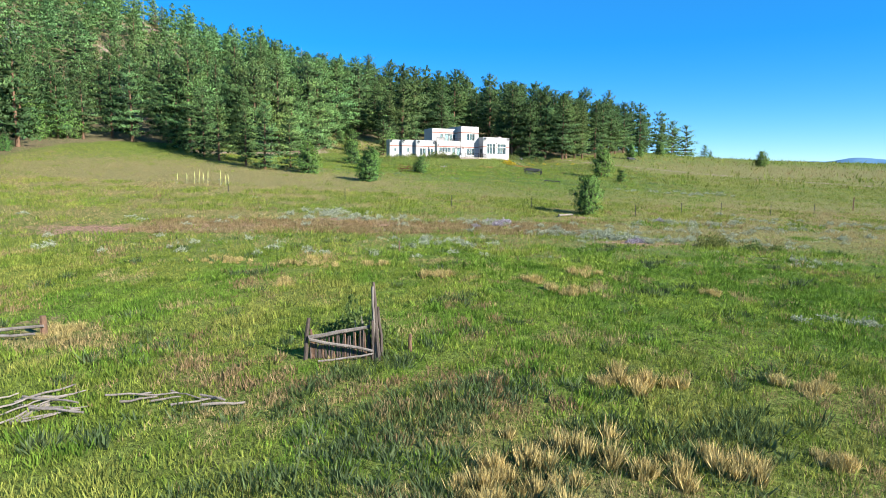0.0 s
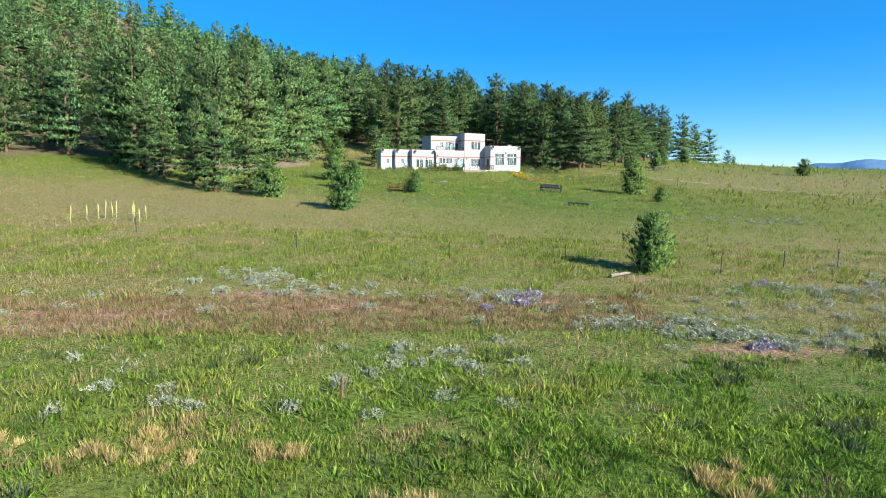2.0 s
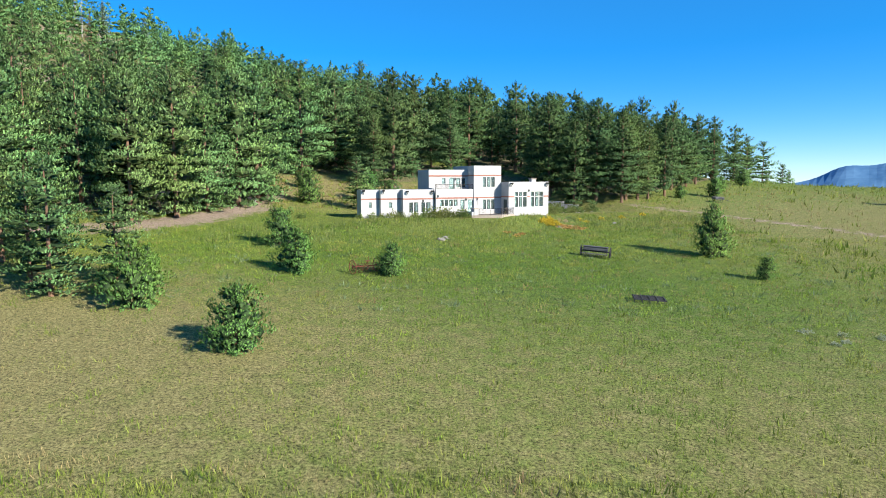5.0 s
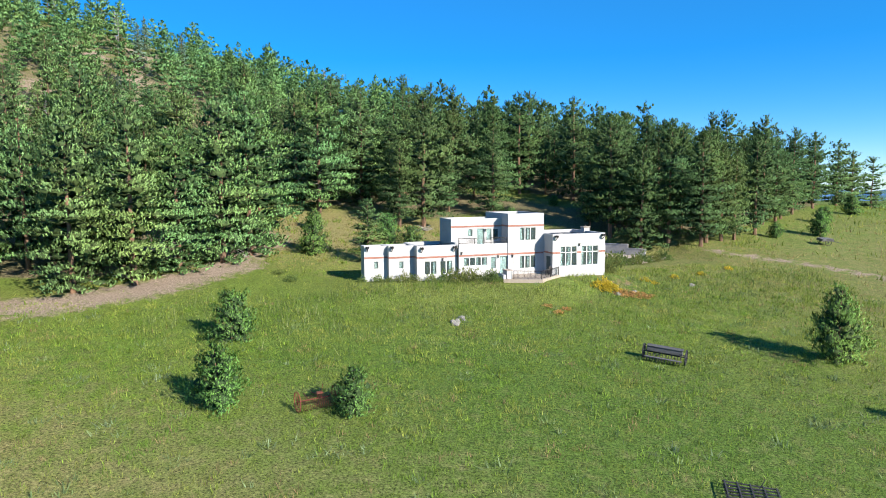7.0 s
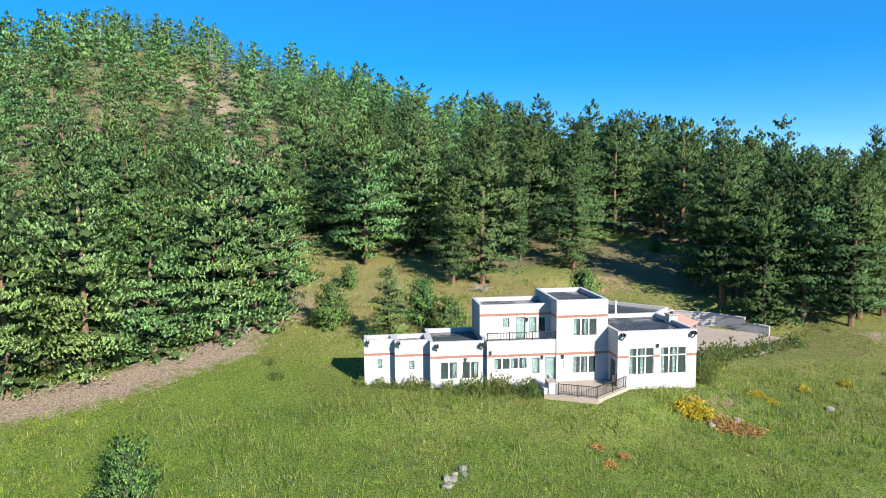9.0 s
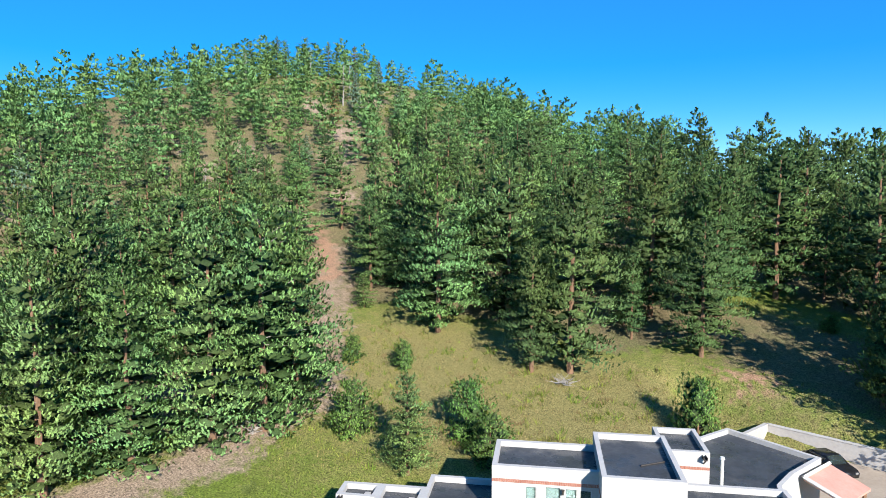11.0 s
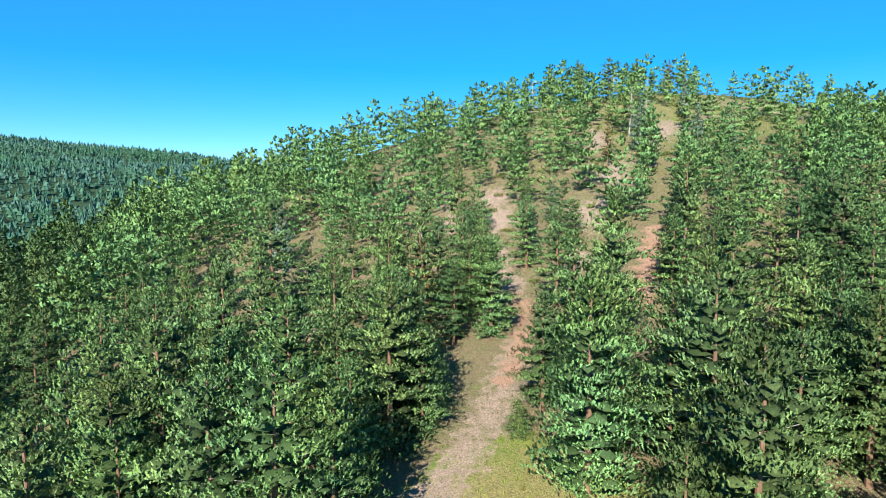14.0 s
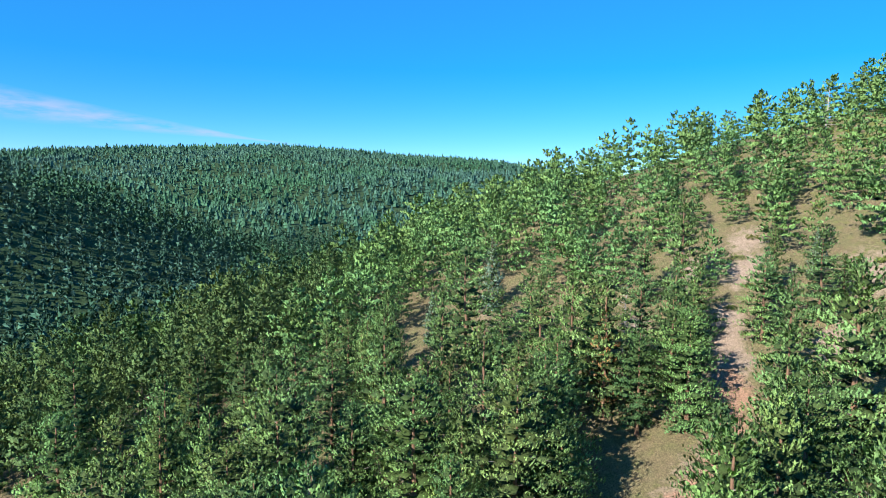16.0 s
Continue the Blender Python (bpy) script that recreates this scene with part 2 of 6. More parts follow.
def ground_material():
    m, n, l, b = material("meadow_ground", 0.95, 0.0, 0.1)

    def attr(name):
        a = n.new("ShaderNodeAttribute")
        a.attribute_name = name
        return a.outputs["Fac"]

    broad = spread(n, l, noise_node(n, l, 0.045, 5.0, 0.6, "World"), 0.35, 0.65)
    mid = spread(n, l, noise_node(n, l, 0.35, 5.0, 0.65, "World"), 0.3, 0.7)
    fine = spread(n, l, noise_node(n, l, 3.0, 4.0, 0.7, "World"), 0.25, 0.75)
    tiny = spread(n, l, noise_node(n, l, 7.0, 5.0, 0.8, "World"), 0.34, 0.66)
    green = mix(n, l, mid, (0.07, 0.125, 0.018), (0.138, 0.2, 0.034))
    green = mix(n, l, broad, green, mix(n, l, fine, (0.1, 0.125, 0.024), (0.18, 0.192, 0.05)))
    lush = mix(n, l, fine, (0.052, 0.1, 0.016), (0.1, 0.16, 0.03))
    dry = mix(n, l, fine, (0.165, 0.148, 0.056), (0.265, 0.232, 0.095))
    soil = mix(n, l, fine, (0.23, 0.13, 0.085), (0.37, 0.235, 0.16))
    pale = mix(n, l, fine, (0.225, 0.165, 0.12), (0.35, 0.268, 0.205))
    litter = mix(n, l, mid, mix(n, l, fine, (0.11, 0.08, 0.05), (0.25, 0.19, 0.115)), mix(n, l, fine, (0.075, 0.085, 0.035), (0.19, 0.175, 0.085)))

    def rough_edge(name, soft=0.18):
        s = n.new("ShaderNodeMath")
        s.operation = "ADD"
        l.new(attr(name), s.inputs[0])
        l.new(spread(n, l, noise_node(n, l, 0.9, 6.0, 0.7, "World"), 0.25, 0.75, -0.4, 0.4), s.inputs[1])
        return spread(n, l, s.outputs[0], 0.5 - soft, 0.5 + soft)

    col = mix(n, l, rough_edge("lush"), green, lush)
    col = mix(n, l, rough_edge("dry", 0.3), col, dry)
    col = mix(n, l, rough_edge("litter", 0.25), col, litter)
    # floor of the far woods: tree shade painted in as dark green
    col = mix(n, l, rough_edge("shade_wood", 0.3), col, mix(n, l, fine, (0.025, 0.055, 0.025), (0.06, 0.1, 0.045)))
    col = mix(n, l, rough_edge("pale"), col, pale)
    col = mix(n, l, rough_edge("soil"), col, soil)
    hs = n.new("ShaderNodeHueSaturation")
    l.new(spread(n, l, tiny, 0, 1, 0.1, 1.7), hs.inputs["Value"])
    l.new(col, hs.inputs["Color"])
    l.new(hs.outputs[0], b.inputs["Base Color"])
    relief(n, l, b, tiny, 0.45, 0.08)
    return m


GROUND = ground_material()


def needle_material(name, dark, light, thin=0.16, by_object=0.015, vary=0.28, grain=3.2):
    """Needle tufts: each a little different, the trees of one patch of wood alike."""
    m, n, l, b = material(name, 0.75, 0.0, 0.1)
    geo, info, hs = n.new("ShaderNodeNewGeometry"), n.new("ShaderNodeObjectInfo"), n.new("ShaderNodeHueSaturation")
    col = mix(n, l, geo.outputs["Random Per Island"], dark, light)
    olive = mix(n, l, 1.0, col, (1.18, 1.02, 0.82), "MULTIPLY")
    col = mix(n, l, spread(n, l, noise_node(n, l, 0.11, 2.0, 0.5, "World"), 0.38, 0.66), col, olive)
    l.new(col, hs.inputs["Color"])
    speck = spread(n, l, noise_node(n, l, grain, 2.0, 0.7, "World"), 0.34, 0.66)
    value = n.new("ShaderNodeMath")
    value.operation = "MULTIPLY"
    l.new(spread(n, l, noise_node(n, l, 0.17, 3.0, 0.6, "World"), 0.3, 0.7, 1 - vary, 1 + vary), value.inputs[0])
    l.new(spread(n, l, speck, 0, 1, 0.62, 1.34), value.inputs[1])
    l.new(value.outputs[0], hs.inputs["Value"])
    l.new(spread(n, l, info.outputs["Random"], 0, 1, 0.5 - by_object, 0.5 + by_object), hs.inputs["Hue"])
    l.new(hs.outputs[0], b.inputs["Base Color"])
    tr, ms = n.new("ShaderNodeBsdfTranslucent"), n.new("ShaderNodeMixShader")
    l.new(hs.outputs[0], tr.inputs["Color"])
    ms.inputs[0].default_value = thin
    l.new(b.outputs[0], ms.inputs[1])
    l.new(tr.outputs[0], ms.inputs[2])
    l.new(ms.outputs[0], n["Material Output"].inputs["Surface"])
    return m


def grass_material(name, one, two, third, thin=0.25, third_from=0.52, by_blade=0.38):
    """Blades: colour in clumps and broad patches, with only a little difference from blade to blade."""
    m, n, l, b = material(name, 0.8, 0.0, 0.12)
    geo, hs = n.new("ShaderNodeNewGeometry"), n.new("ShaderNodeHueSaturation")
    col = mix(n, l, spread(n, l, noise_node(n, l, 0.8, 4.0, 0.65, "World"), 0.34, 0.66), one, two)
    col = mix(n, l, spread(n, l, noise_node(n, l, 0.2, 4.0, 0.6, "World"), third_from - 0.07, third_from + 0.1), col, third)
    dull = mix(n, l, 1.0, col, (0.5, 0.54, 0.52), "MULTIPLY")
    col = mix(n, l, spread(n, l, noise_node(n, l, 2.6, 3.0, 0.6, "World"), 0.36, 0.62), dull, col)
    l.new(col, hs.inputs["Color"])
    l.new(spread(n, l, geo.outputs["Random Per Island"], 0, 1, 1 - by_blade, 1 + by_blade), hs.inputs["Value"])
    l.new(hs.outputs[0], b.inputs["Base Color"])
    tr, ms = n.new("ShaderNodeBsdfTranslucent"), n.new("ShaderNodeMixShader")
    l.new(hs.outputs[0], tr.inputs["Color"])
    ms.inputs[0].default_value = thin
    l.new(b.outputs[0], ms.inputs[1])
    l.new(tr.outputs[0], ms.inputs[2])
    l.new(ms.outputs[0], n["Material Output"].inputs["Surface"])
    return m


NEEDLES = needle_material("pine_needles", (0.11, 0.212, 0.076), (0.192, 0.345, 0.13))
NEEDLES_YOUNG = needle_material("young_pine_needles", (0.085, 0.185, 0.047), (0.17, 0.315, 0.083), 0.16, 0.01, 0.12)
NEEDLES_BROWN = needle_material("browned_needles", (0.13, 0.085, 0.045), (0.27, 0.17, 0.08), 0.06, 0.0)
NEEDLES_BLUE = needle_material("spruce_needles", (0.1, 0.18, 0.14), (0.2, 0.3, 0.235), 0.1, 0.0, 0.12)
# spruce blue-green with the haze of distance mixed into the colours
NEEDLES_FAR_HAZE = leafy("far_needles_haze", (0.025, 0.075, 0.062), (0.085, 0.18, 0.145), 0.1, (0.04, 0.11, 0.06), 0.006, 0.7, 0.3)
BARK = plain("pine_bark", (0.1, 0.065, 0.045), (0.26, 0.15, 0.09), 2.5, 0.95, bumpy=0.6, depth=0.05, stretch=(1, 1, 0.25))
DEADWOOD = plain("weathered_wood", (0.12, 0.1, 0.083), (0.3, 0.26, 0.22), 3.0, 0.9, bumpy=0.6, depth=0.02, stretch=(1, 1, 0.2), random_by=0.2)
# darkened copy of the needles: crown-inside shade put into the colour
NEEDLES_SHADE = needle_material("needle_shade", (0.03, 0.055, 0.02), (0.05, 0.085, 0.032), 0.0, grain=9.0)
# darker fir needles, deepened further to paint shade onto some of the wood
NEEDLES_FIR_SHADE = needle_material("dark_fir_shade_needles", (0.06, 0.12, 0.045), (0.108, 0.2, 0.077))
GREYLIMB = plain("grey_dead_limbs", (0.15, 0.13, 0.115), (0.32, 0.29, 0.265), 3.0, 0.95, bumpy=0.3, depth=0.02)
BLADES = grass_material("meadow_grass", (0.172, 0.242, 0.034), (0.28, 0.338, 0.057), (0.335, 0.345, 0.08))
BLADES_LUSH = grass_material("lush_grass", (0.125, 0.225, 0.028), (0.215, 0.345, 0.048), (0.3, 0.39, 0.06))
BLADES_RUST = grass_material("rust_grass", (0.27, 0.18, 0.088), (0.4, 0.275, 0.14), (0.37, 0.28, 0.14))
BLADES_DRY = grass_material("dry_grass", (0.34, 0.27, 0.115), (0.5, 0.4, 0.185), (0.42, 0.31, 0.14))
SAGE_GREEN = grass_material("grey_sage_weeds", (0.17, 0.23, 0.11), (0.28, 0.34, 0.19), (0.2, 0.27, 0.1))
BLADES_STRAW = grass_material("straw_tussocks", (0.5, 0.385, 0.15), (0.68, 0.54, 0.235), (0.6, 0.45, 0.18))
BLADES_GREY = grass_material("grey_green_weeds", (0.09, 0.135, 0.055), (0.15, 0.19, 0.085), (0.115, 0.16, 0.05))
SAGE = grass_material("sagebrush_leaves", (0.37, 0.4, 0.27), (0.56, 0.57, 0.43), (0.45, 0.48, 0.34), 0.2, 0.5, 0.18)


# ---- building blocks ----
def mesh_of(name, verts, faces, mats=()):
    me = bpy.data.meshes.new(name)
    me.from_pydata([tuple(v) for v in verts], [], [tuple(f) for f in faces])
    for m in mats:
        me.materials.append(m)
    me.update()
    return me


def mesh_np(name, verts, tris, mat, smooth=False, normals=None, second=None, marked=None):
    """A triangle mesh straight from arrays, with its own vertex normals where they are given; marked faces take the second material."""
    me = bpy.data.meshes.new(name)
    verts, tris = np.asarray(verts, np.float32), np.asarray(tris, np.int32)
    me.vertices.add(len(verts))
    me.vertices.foreach_set("co", verts.ravel())
    me.loops.add(tris.size)
    me.loops.foreach_set("vertex_index", tris.ravel())
    me.polygons.add(len(tris))
    me.polygons.foreach_set("loop_start", np.arange(0, tris.size, 3, dtype=np.int32))
    if smooth or normals is not None:
        me.polygons.foreach_set("use_smooth", np.ones(len(tris), bool))
    me.materials.append(mat)
    if second:
        me.materials.append(second)
        me.polygons.foreach_set("material_index", np.asarray(marked, np.int32))
    me.update(calc_edges=True)
    me.validate()
    if normals is not None:
        me.normals_split_custom_set_from_vertices(np.asarray(normals, np.float32))
    return me


def thing(name, label, category, group="", at=None, kind=""):
    ob = new(name)
    ob.empty_display_size = 0.3
    if at is not None:
        ob.matrix_basis = at
    return tagged(ob, label, category, group, kind)


def part(name, bm, mat, parent, label="", smooth=False):
    """Links a bmesh (or a ready mesh) as one mesh object under a thing or a part."""
    if isinstance(bm, bpy.types.Mesh):
        me = bm
    else:
        me = bpy.data.meshes.new(name)
        bm.normal_update()
        bm.to_mesh(me)
        bm.free()
        me.materials.append(mat)
        if smooth:
            for p in me.polygons:
                p.use_smooth = True
    ob = new(name, me)
    if parent:
        ob.parent = parent
    return tagged(ob, label)


def box(x0, x1, y0, y1, z0, z1, bm=None, edge=0.0):
    bm = bm or bmesh.new()
    made = bmesh.ops.create_cube(bm, size=1.0)["verts"]
    for v in made:
        v.co = Vector(((x0 + x1) / 2 + v.co.x * (x1 - x0), (y0 + y1) / 2 + v.co.y * (y1 - y0), (z0 + z1) / 2 + v.co.z * (z1 - z0)))
    if edge:
        es = list({e for v in made for e in v.link_edges})
        bmesh.ops.bevel(bm, geom=es, offset=edge, segments=2, affect="EDGES", profile=0.5)
    return bm


def rod(a, b, r0, r1=None, sides=6, bm=None, wobble=0.0, rng=random, steps=1):
    """A tapered stick from a to b."""
    bm = bm or bmesh.new()
    a, b = Vector(a), Vector(b)
    r1 = r0 if r1 is None else r1
    q = (b - a).to_track_quat("Z", "Y")
    rings = []
    for k in range(steps + 1):
        f = k / steps
        c = a.lerp(b, f)
        if 0 < k < steps:
            c = c + Vector([rng.uniform(-wobble, wobble) for _ in range(3)])
        r = r0 + (r1 - r0) * f
        rings.append([bm.verts.new(c + q @ Vector((r * math.cos(6.2832 * i / sides), r * math.sin(6.2832 * i / sides), 0))) for i in range(sides)])
    for p, s in zip(rings, rings[1:]):
        for i in range(sides):
            bm.faces.new((p[i], p[(i + 1) % sides], s[(i + 1) % sides], s[i]))
    bm.faces.new(rings[0][::-1])
    bm.faces.new(rings[-1])
    return bm


# ---- ground ----
def spaced(lo, hi, c, n, power):
    t = np.linspace(-1, 1, n)
    s = np.sign(t) * np.abs(t) ** power
    return np.where(s < 0, c + s * (c - lo), c + s * (hi - c))


def build_ground():
    xs = np.concatenate([np.linspace(-2600, -420, 60)[:-1], np.linspace(-420, -150, 45)[:-1], np.linspace(-150, 100, 116)[:-1], np.linspace(100, 320, 32)[:-1], np.linspace(320, 2600, 25)])
    ys = np.concatenate([np.linspace(-2600, -150, 45)[:-1], np.linspace(-150, 0, 20)[:-1], np.linspace(0, 240, 111)[:-1], np.linspace(240, 520, 60)[:-1], np.linspace(520, 2600, 30)])
    gx, gy = np.meshgrid(xs, ys)
    z = height(gx, gy)
    nx, ny = len(xs), len(ys)
    verts = np.stack([gx.ravel(), gy.ravel(), z.ravel()], 1)
    i = (np.arange(ny - 1)[:, None] * nx + np.arange(nx - 1)[None, :]).ravel()
    tris = np.concatenate([np.stack([i, i + 1, i + nx + 1], 1), np.stack([i, i + nx + 1, i + nx], 1)])
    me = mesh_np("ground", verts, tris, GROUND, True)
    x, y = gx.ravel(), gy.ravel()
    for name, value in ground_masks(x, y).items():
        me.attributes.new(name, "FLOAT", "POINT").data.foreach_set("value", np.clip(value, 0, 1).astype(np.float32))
    return tagged(new("ground", me), "grassy mountain meadow and wooded hillside with bare soil", "ground", kind="structure")


def ground_masks(x, y):
    wood = np.minimum(1 - open_ground(x, y, False), 1 - open_ground(x, y - 6, False))
    u, v = house_uv(x, y)
    soil = np.zeros_like(x)
    for cx, cy, sx, sy in ((-8.5, 54.4, 2.4, 0.8), (-3.7, 54.9, 1.6, 0.6), (5.6, 54.4, 1.9, 0.9), (13.5, 60.7, 1.5, 0.8), (9.8, 69.6, 0.9, 0.6), (15, 48, 3, 0.6), (20, 48.6, 2, 0.5), (-9, 38, 1.6, 0.5), (-17, 50, 4.2, 1.9), (-28, 47, 3.6, 1.6), (-6, 52, 5.5, 1.2), (-24, 48, 8, 0.7), (-4, 51.5, 7, 0.9), (6, 55.5, 1.6, 0.8), (-13, 38, 3, 0.6), (-17, 25.5, 2.2, 0.8), (14, 61, 1.4, 0.6), (-9, 36, 1.5, 0.5), (17, 147, 2, 1)):
        soil = np.maximum(soil, 0.8 * bump(x, y, cx, cy, sx, sy))
    soil = np.maximum(soil, 0.85 * (1 - ramp(0.9, 2.4, near_line(x, y, TRAIL[3:7]))))
    soil = np.maximum(soil, 0.85 * (1 - ramp(1.0, 2.8, near_line(x, y, GULLY))))
    soil = np.maximum(soil, 0.85 * bump(x, y, 5, 182.5, 2.6, 1.4))
    pale = np.maximum(0.78 * (1 - ramp(0.8, 5.4, near_line(x, y, ROAD) + 0.7 * waves(x, y, 5, 62))), 0.8 * (1 - ramp(1.4, 3.4, near_line(x, y, TRAIL[6:]))))
    pale = np.maximum(pale, 0.62 * (1 - ramp(1.5, 5.0, near_line(x, y, TRAIL[:5]))))
    pale = np.maximum(pale, 0.5 * (1 - ramp(1.5, 4.5, near_line(x, y, TRAIL_TWO))))
    pale = np.maximum(pale, 0.75 * (1 - ramp(0.6, 2.2, near_line(x, y, DRIVE))))
    pale = np.maximum(pale, 0.6 * bump(x, y, -30, 137, 3, 6))
    pale = np.maximum(pale, 0.85 * bare_patches(x, y))
    pale = np.maximum(pale, 0.7 * bump(x, y, -30, 154, 3, 4))
    pale = np.maximum(pale, 0.5 * bump(x, y, -133, 302, 15, 26, -10))
    pale = np.maximum(pale, 0.35 * bump(x, y, -140, 250, 40, 50))
    floor = np.clip(1.6 * bump(x, y, 14, 192, 13, 7, -10) - 1.6 * bump(x, y, 7, 206, 9, 3.4, -25), 0, 1)
    dry = 0.95 * bump(x, y, -36, 84, 29, 17) + 0.3 * bump(x, y, 0, 53, 45, 8) + 0.08 * bump(x, y, 5, 78, 45, 14) + 0.62 * bump(x, y, 45, 68, 24, 16) + 0.7 * bump(x, y, 95, 160, 50, 45) + 0.15 * bump(x, y, 55, 110, 22, 30) + 0.45 * bump(x, y, 3, 13, 6, 3) + 1.0 * bump(x, y, -22, 163, 18, 11) + 0.5 * bump(x, y, 2, 172, 22, 9) + 0.7 * bump(x, y, -15.5, 24.6, 2.0, 1.0) + 0.5 * bump(x, y, 5, 199, 9, 4) + 0.6 * bump(x, y, -135, 275, 36, 40)
    lush = 0.75 * bump(x, y, 19, 36, 15, 14) + 0.36 * bump(x, y, 5, 110, 36, 26) + 0.3 * bump(x, y, 30, 90, 25, 20) + 0.2 * bump(x, y, 10, 115, 22, 18) + 0.3 * bump(x, y, -14, 25, 8, 6)
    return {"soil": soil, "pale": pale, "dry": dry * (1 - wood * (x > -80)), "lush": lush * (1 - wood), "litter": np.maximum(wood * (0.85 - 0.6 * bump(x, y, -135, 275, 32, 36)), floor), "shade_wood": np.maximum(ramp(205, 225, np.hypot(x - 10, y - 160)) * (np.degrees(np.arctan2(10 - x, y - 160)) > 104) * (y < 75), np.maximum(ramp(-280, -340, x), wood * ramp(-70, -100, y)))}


build_ground()


def distant_hills():
    """Low far ridges on the eastern skyline, as a plain backdrop."""
    m, n, l, b = material("distant_forest_haze", 1.0, 0.0, 0.0)
    # the blue is air haze painted into the forest's base colour
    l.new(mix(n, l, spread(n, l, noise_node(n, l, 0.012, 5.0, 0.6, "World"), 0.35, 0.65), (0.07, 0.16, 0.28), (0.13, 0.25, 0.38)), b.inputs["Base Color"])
    a = np.linspace(20, 62, 90)
    rise = 2400 * np.tan(np.radians(1.3 * bump(a, 0 * a, 33.5, 0, 2.6) + 0.8 * bump(a, 0 * a, 29.5, 0, 1.4) + 1.0 * bump(a, 0 * a, 40, 0, 5) + 0.9 * bump(a, 0 * a, 52, 0, 6) + 0.12 * waves(a, 0 * a, 3, 2)))
    verts, faces = [], []
    for k in range(90):
        c, d = math.sin(radians(a[k])), math.cos(radians(a[k]))
        verts += [(2200 * c, 2200 * d, -40), (2300 * c, 2300 * d, -10 + rise[k] * 0.6), (2400 * c, 2400 * d, 5 + rise[k]), (2700 * c, 2700 * d, -40)]
        if k:
            i = 4 * k
            faces += [(i - 4 + j, i + j, i + j + 1, i - 3 + j) for j in range(3)]
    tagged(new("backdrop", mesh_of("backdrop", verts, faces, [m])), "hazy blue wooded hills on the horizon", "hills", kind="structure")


distant_hills()


def wisp():
    """A thin streak of cloud low over the western ridge."""
    m = bpy.data.materials.new("thin_cloud")
    m.use_nodes = True
    n, l = m.node_tree.nodes, m.node_tree.links
    n.clear()
    out, em, tr, ms = n.new("ShaderNodeOutputMaterial"), n.new("ShaderNodeEmission"), n.new("ShaderNodeBsdfTransparent"), n.new("ShaderNodeMixShader")
    em.inputs["Color"].default_value, em.inputs["Strength"].default_value = (0.8, 0.84, 1.0, 1), 0.36
    a = n.new("ShaderNodeAttribute")
    a.attribute_name = "body"
    mul = n.new("ShaderNodeMath")
    mul.operation = "MULTIPLY"
    l.new(a.outputs["Fac"], mul.inputs[0])
    l.new(spread(n, l, noise_node(n, l, 0.006, 5.0, 0.6, "World", (1, 1, 5)), 0.3, 0.62), mul.inputs[1])
    l.new(mul.outputs[0], ms.inputs[0])
    l.new(tr.outputs[0], ms.inputs[1])
    l.new(em.outputs[0], ms.inputs[2])
    l.new(ms.outputs[0], out.inputs["Surface"])
    az, k = np.linspace(108, 160, 60), np.linspace(-1, 1, 13)
    verts, body = [], []
    for p in az:
        mid = 5.0 + (p - 114) * 0.1
        half = np.clip((p - 112) * 0.07, 0.12, 1.5)
        for q in k:
            e = radians(mid + q * half)
            verts.append((9 - 2300 * math.sin(radians(p)), 160 + 2300 * math.cos(radians(p)), 56 + 2300 * math.tan(e)))
            body.append(0.6 * (1 - q * q) ** 1.2 * min(1, (p - 108) / 8) * min(1, (160 - p) / 10))
    faces = [(i * 13 + j, i * 13 + j + 1, i * 13 + j + 14, i * 13 + j + 13) for i in range(59) for j in range(12)]
    me = mesh_of("cloud", verts, faces, [m])
    me.attributes.new("body", "FLOAT", "POINT").data.foreach_set("value", np.array(body, np.float32))
    tagged(new("cloud", me), "thin pale streak of cloud over the ridge", "cloud", kind="structure")


wisp()


# ---- trees ----
def blades_at(rng, p, out, n, length, width, lift=0.45, wild=0.75):
    """Triangles that fan out of each point of p, n a point."""
    p, out = np.repeat(p, n, 0), np.repeat(out, n, 0)
    d = out * 0.7 + np.array([0, 0, lift]) + rng.normal(0, wild, p.shape)
    d /= np.linalg.norm(d, axis=1, keepdims=True) + 1e-9
    s = np.cross(d, rng.normal(0, 1, p.shape))
    s /= np.linalg.norm(s, axis=1, keepdims=True) + 1e-9
    size = length * rng.uniform(0.7, 1.3, (len(p), 1))
    w = size * width
    v = np.stack([p - d * size * 0.15 + s * w * 0.35, p + d * size * 0.45 - s * w, p + d * size], 1)
    return v.reshape(-1, 3), np.arange(len(p) * 3).reshape(-1, 3)


def join(*pieces):
    v, f, n = [], [], 0
    for a, b in pieces:
        v.append(a)
        f.append(b + n)
        n += len(a)
    return np.concatenate(v), np.concatenate(f)


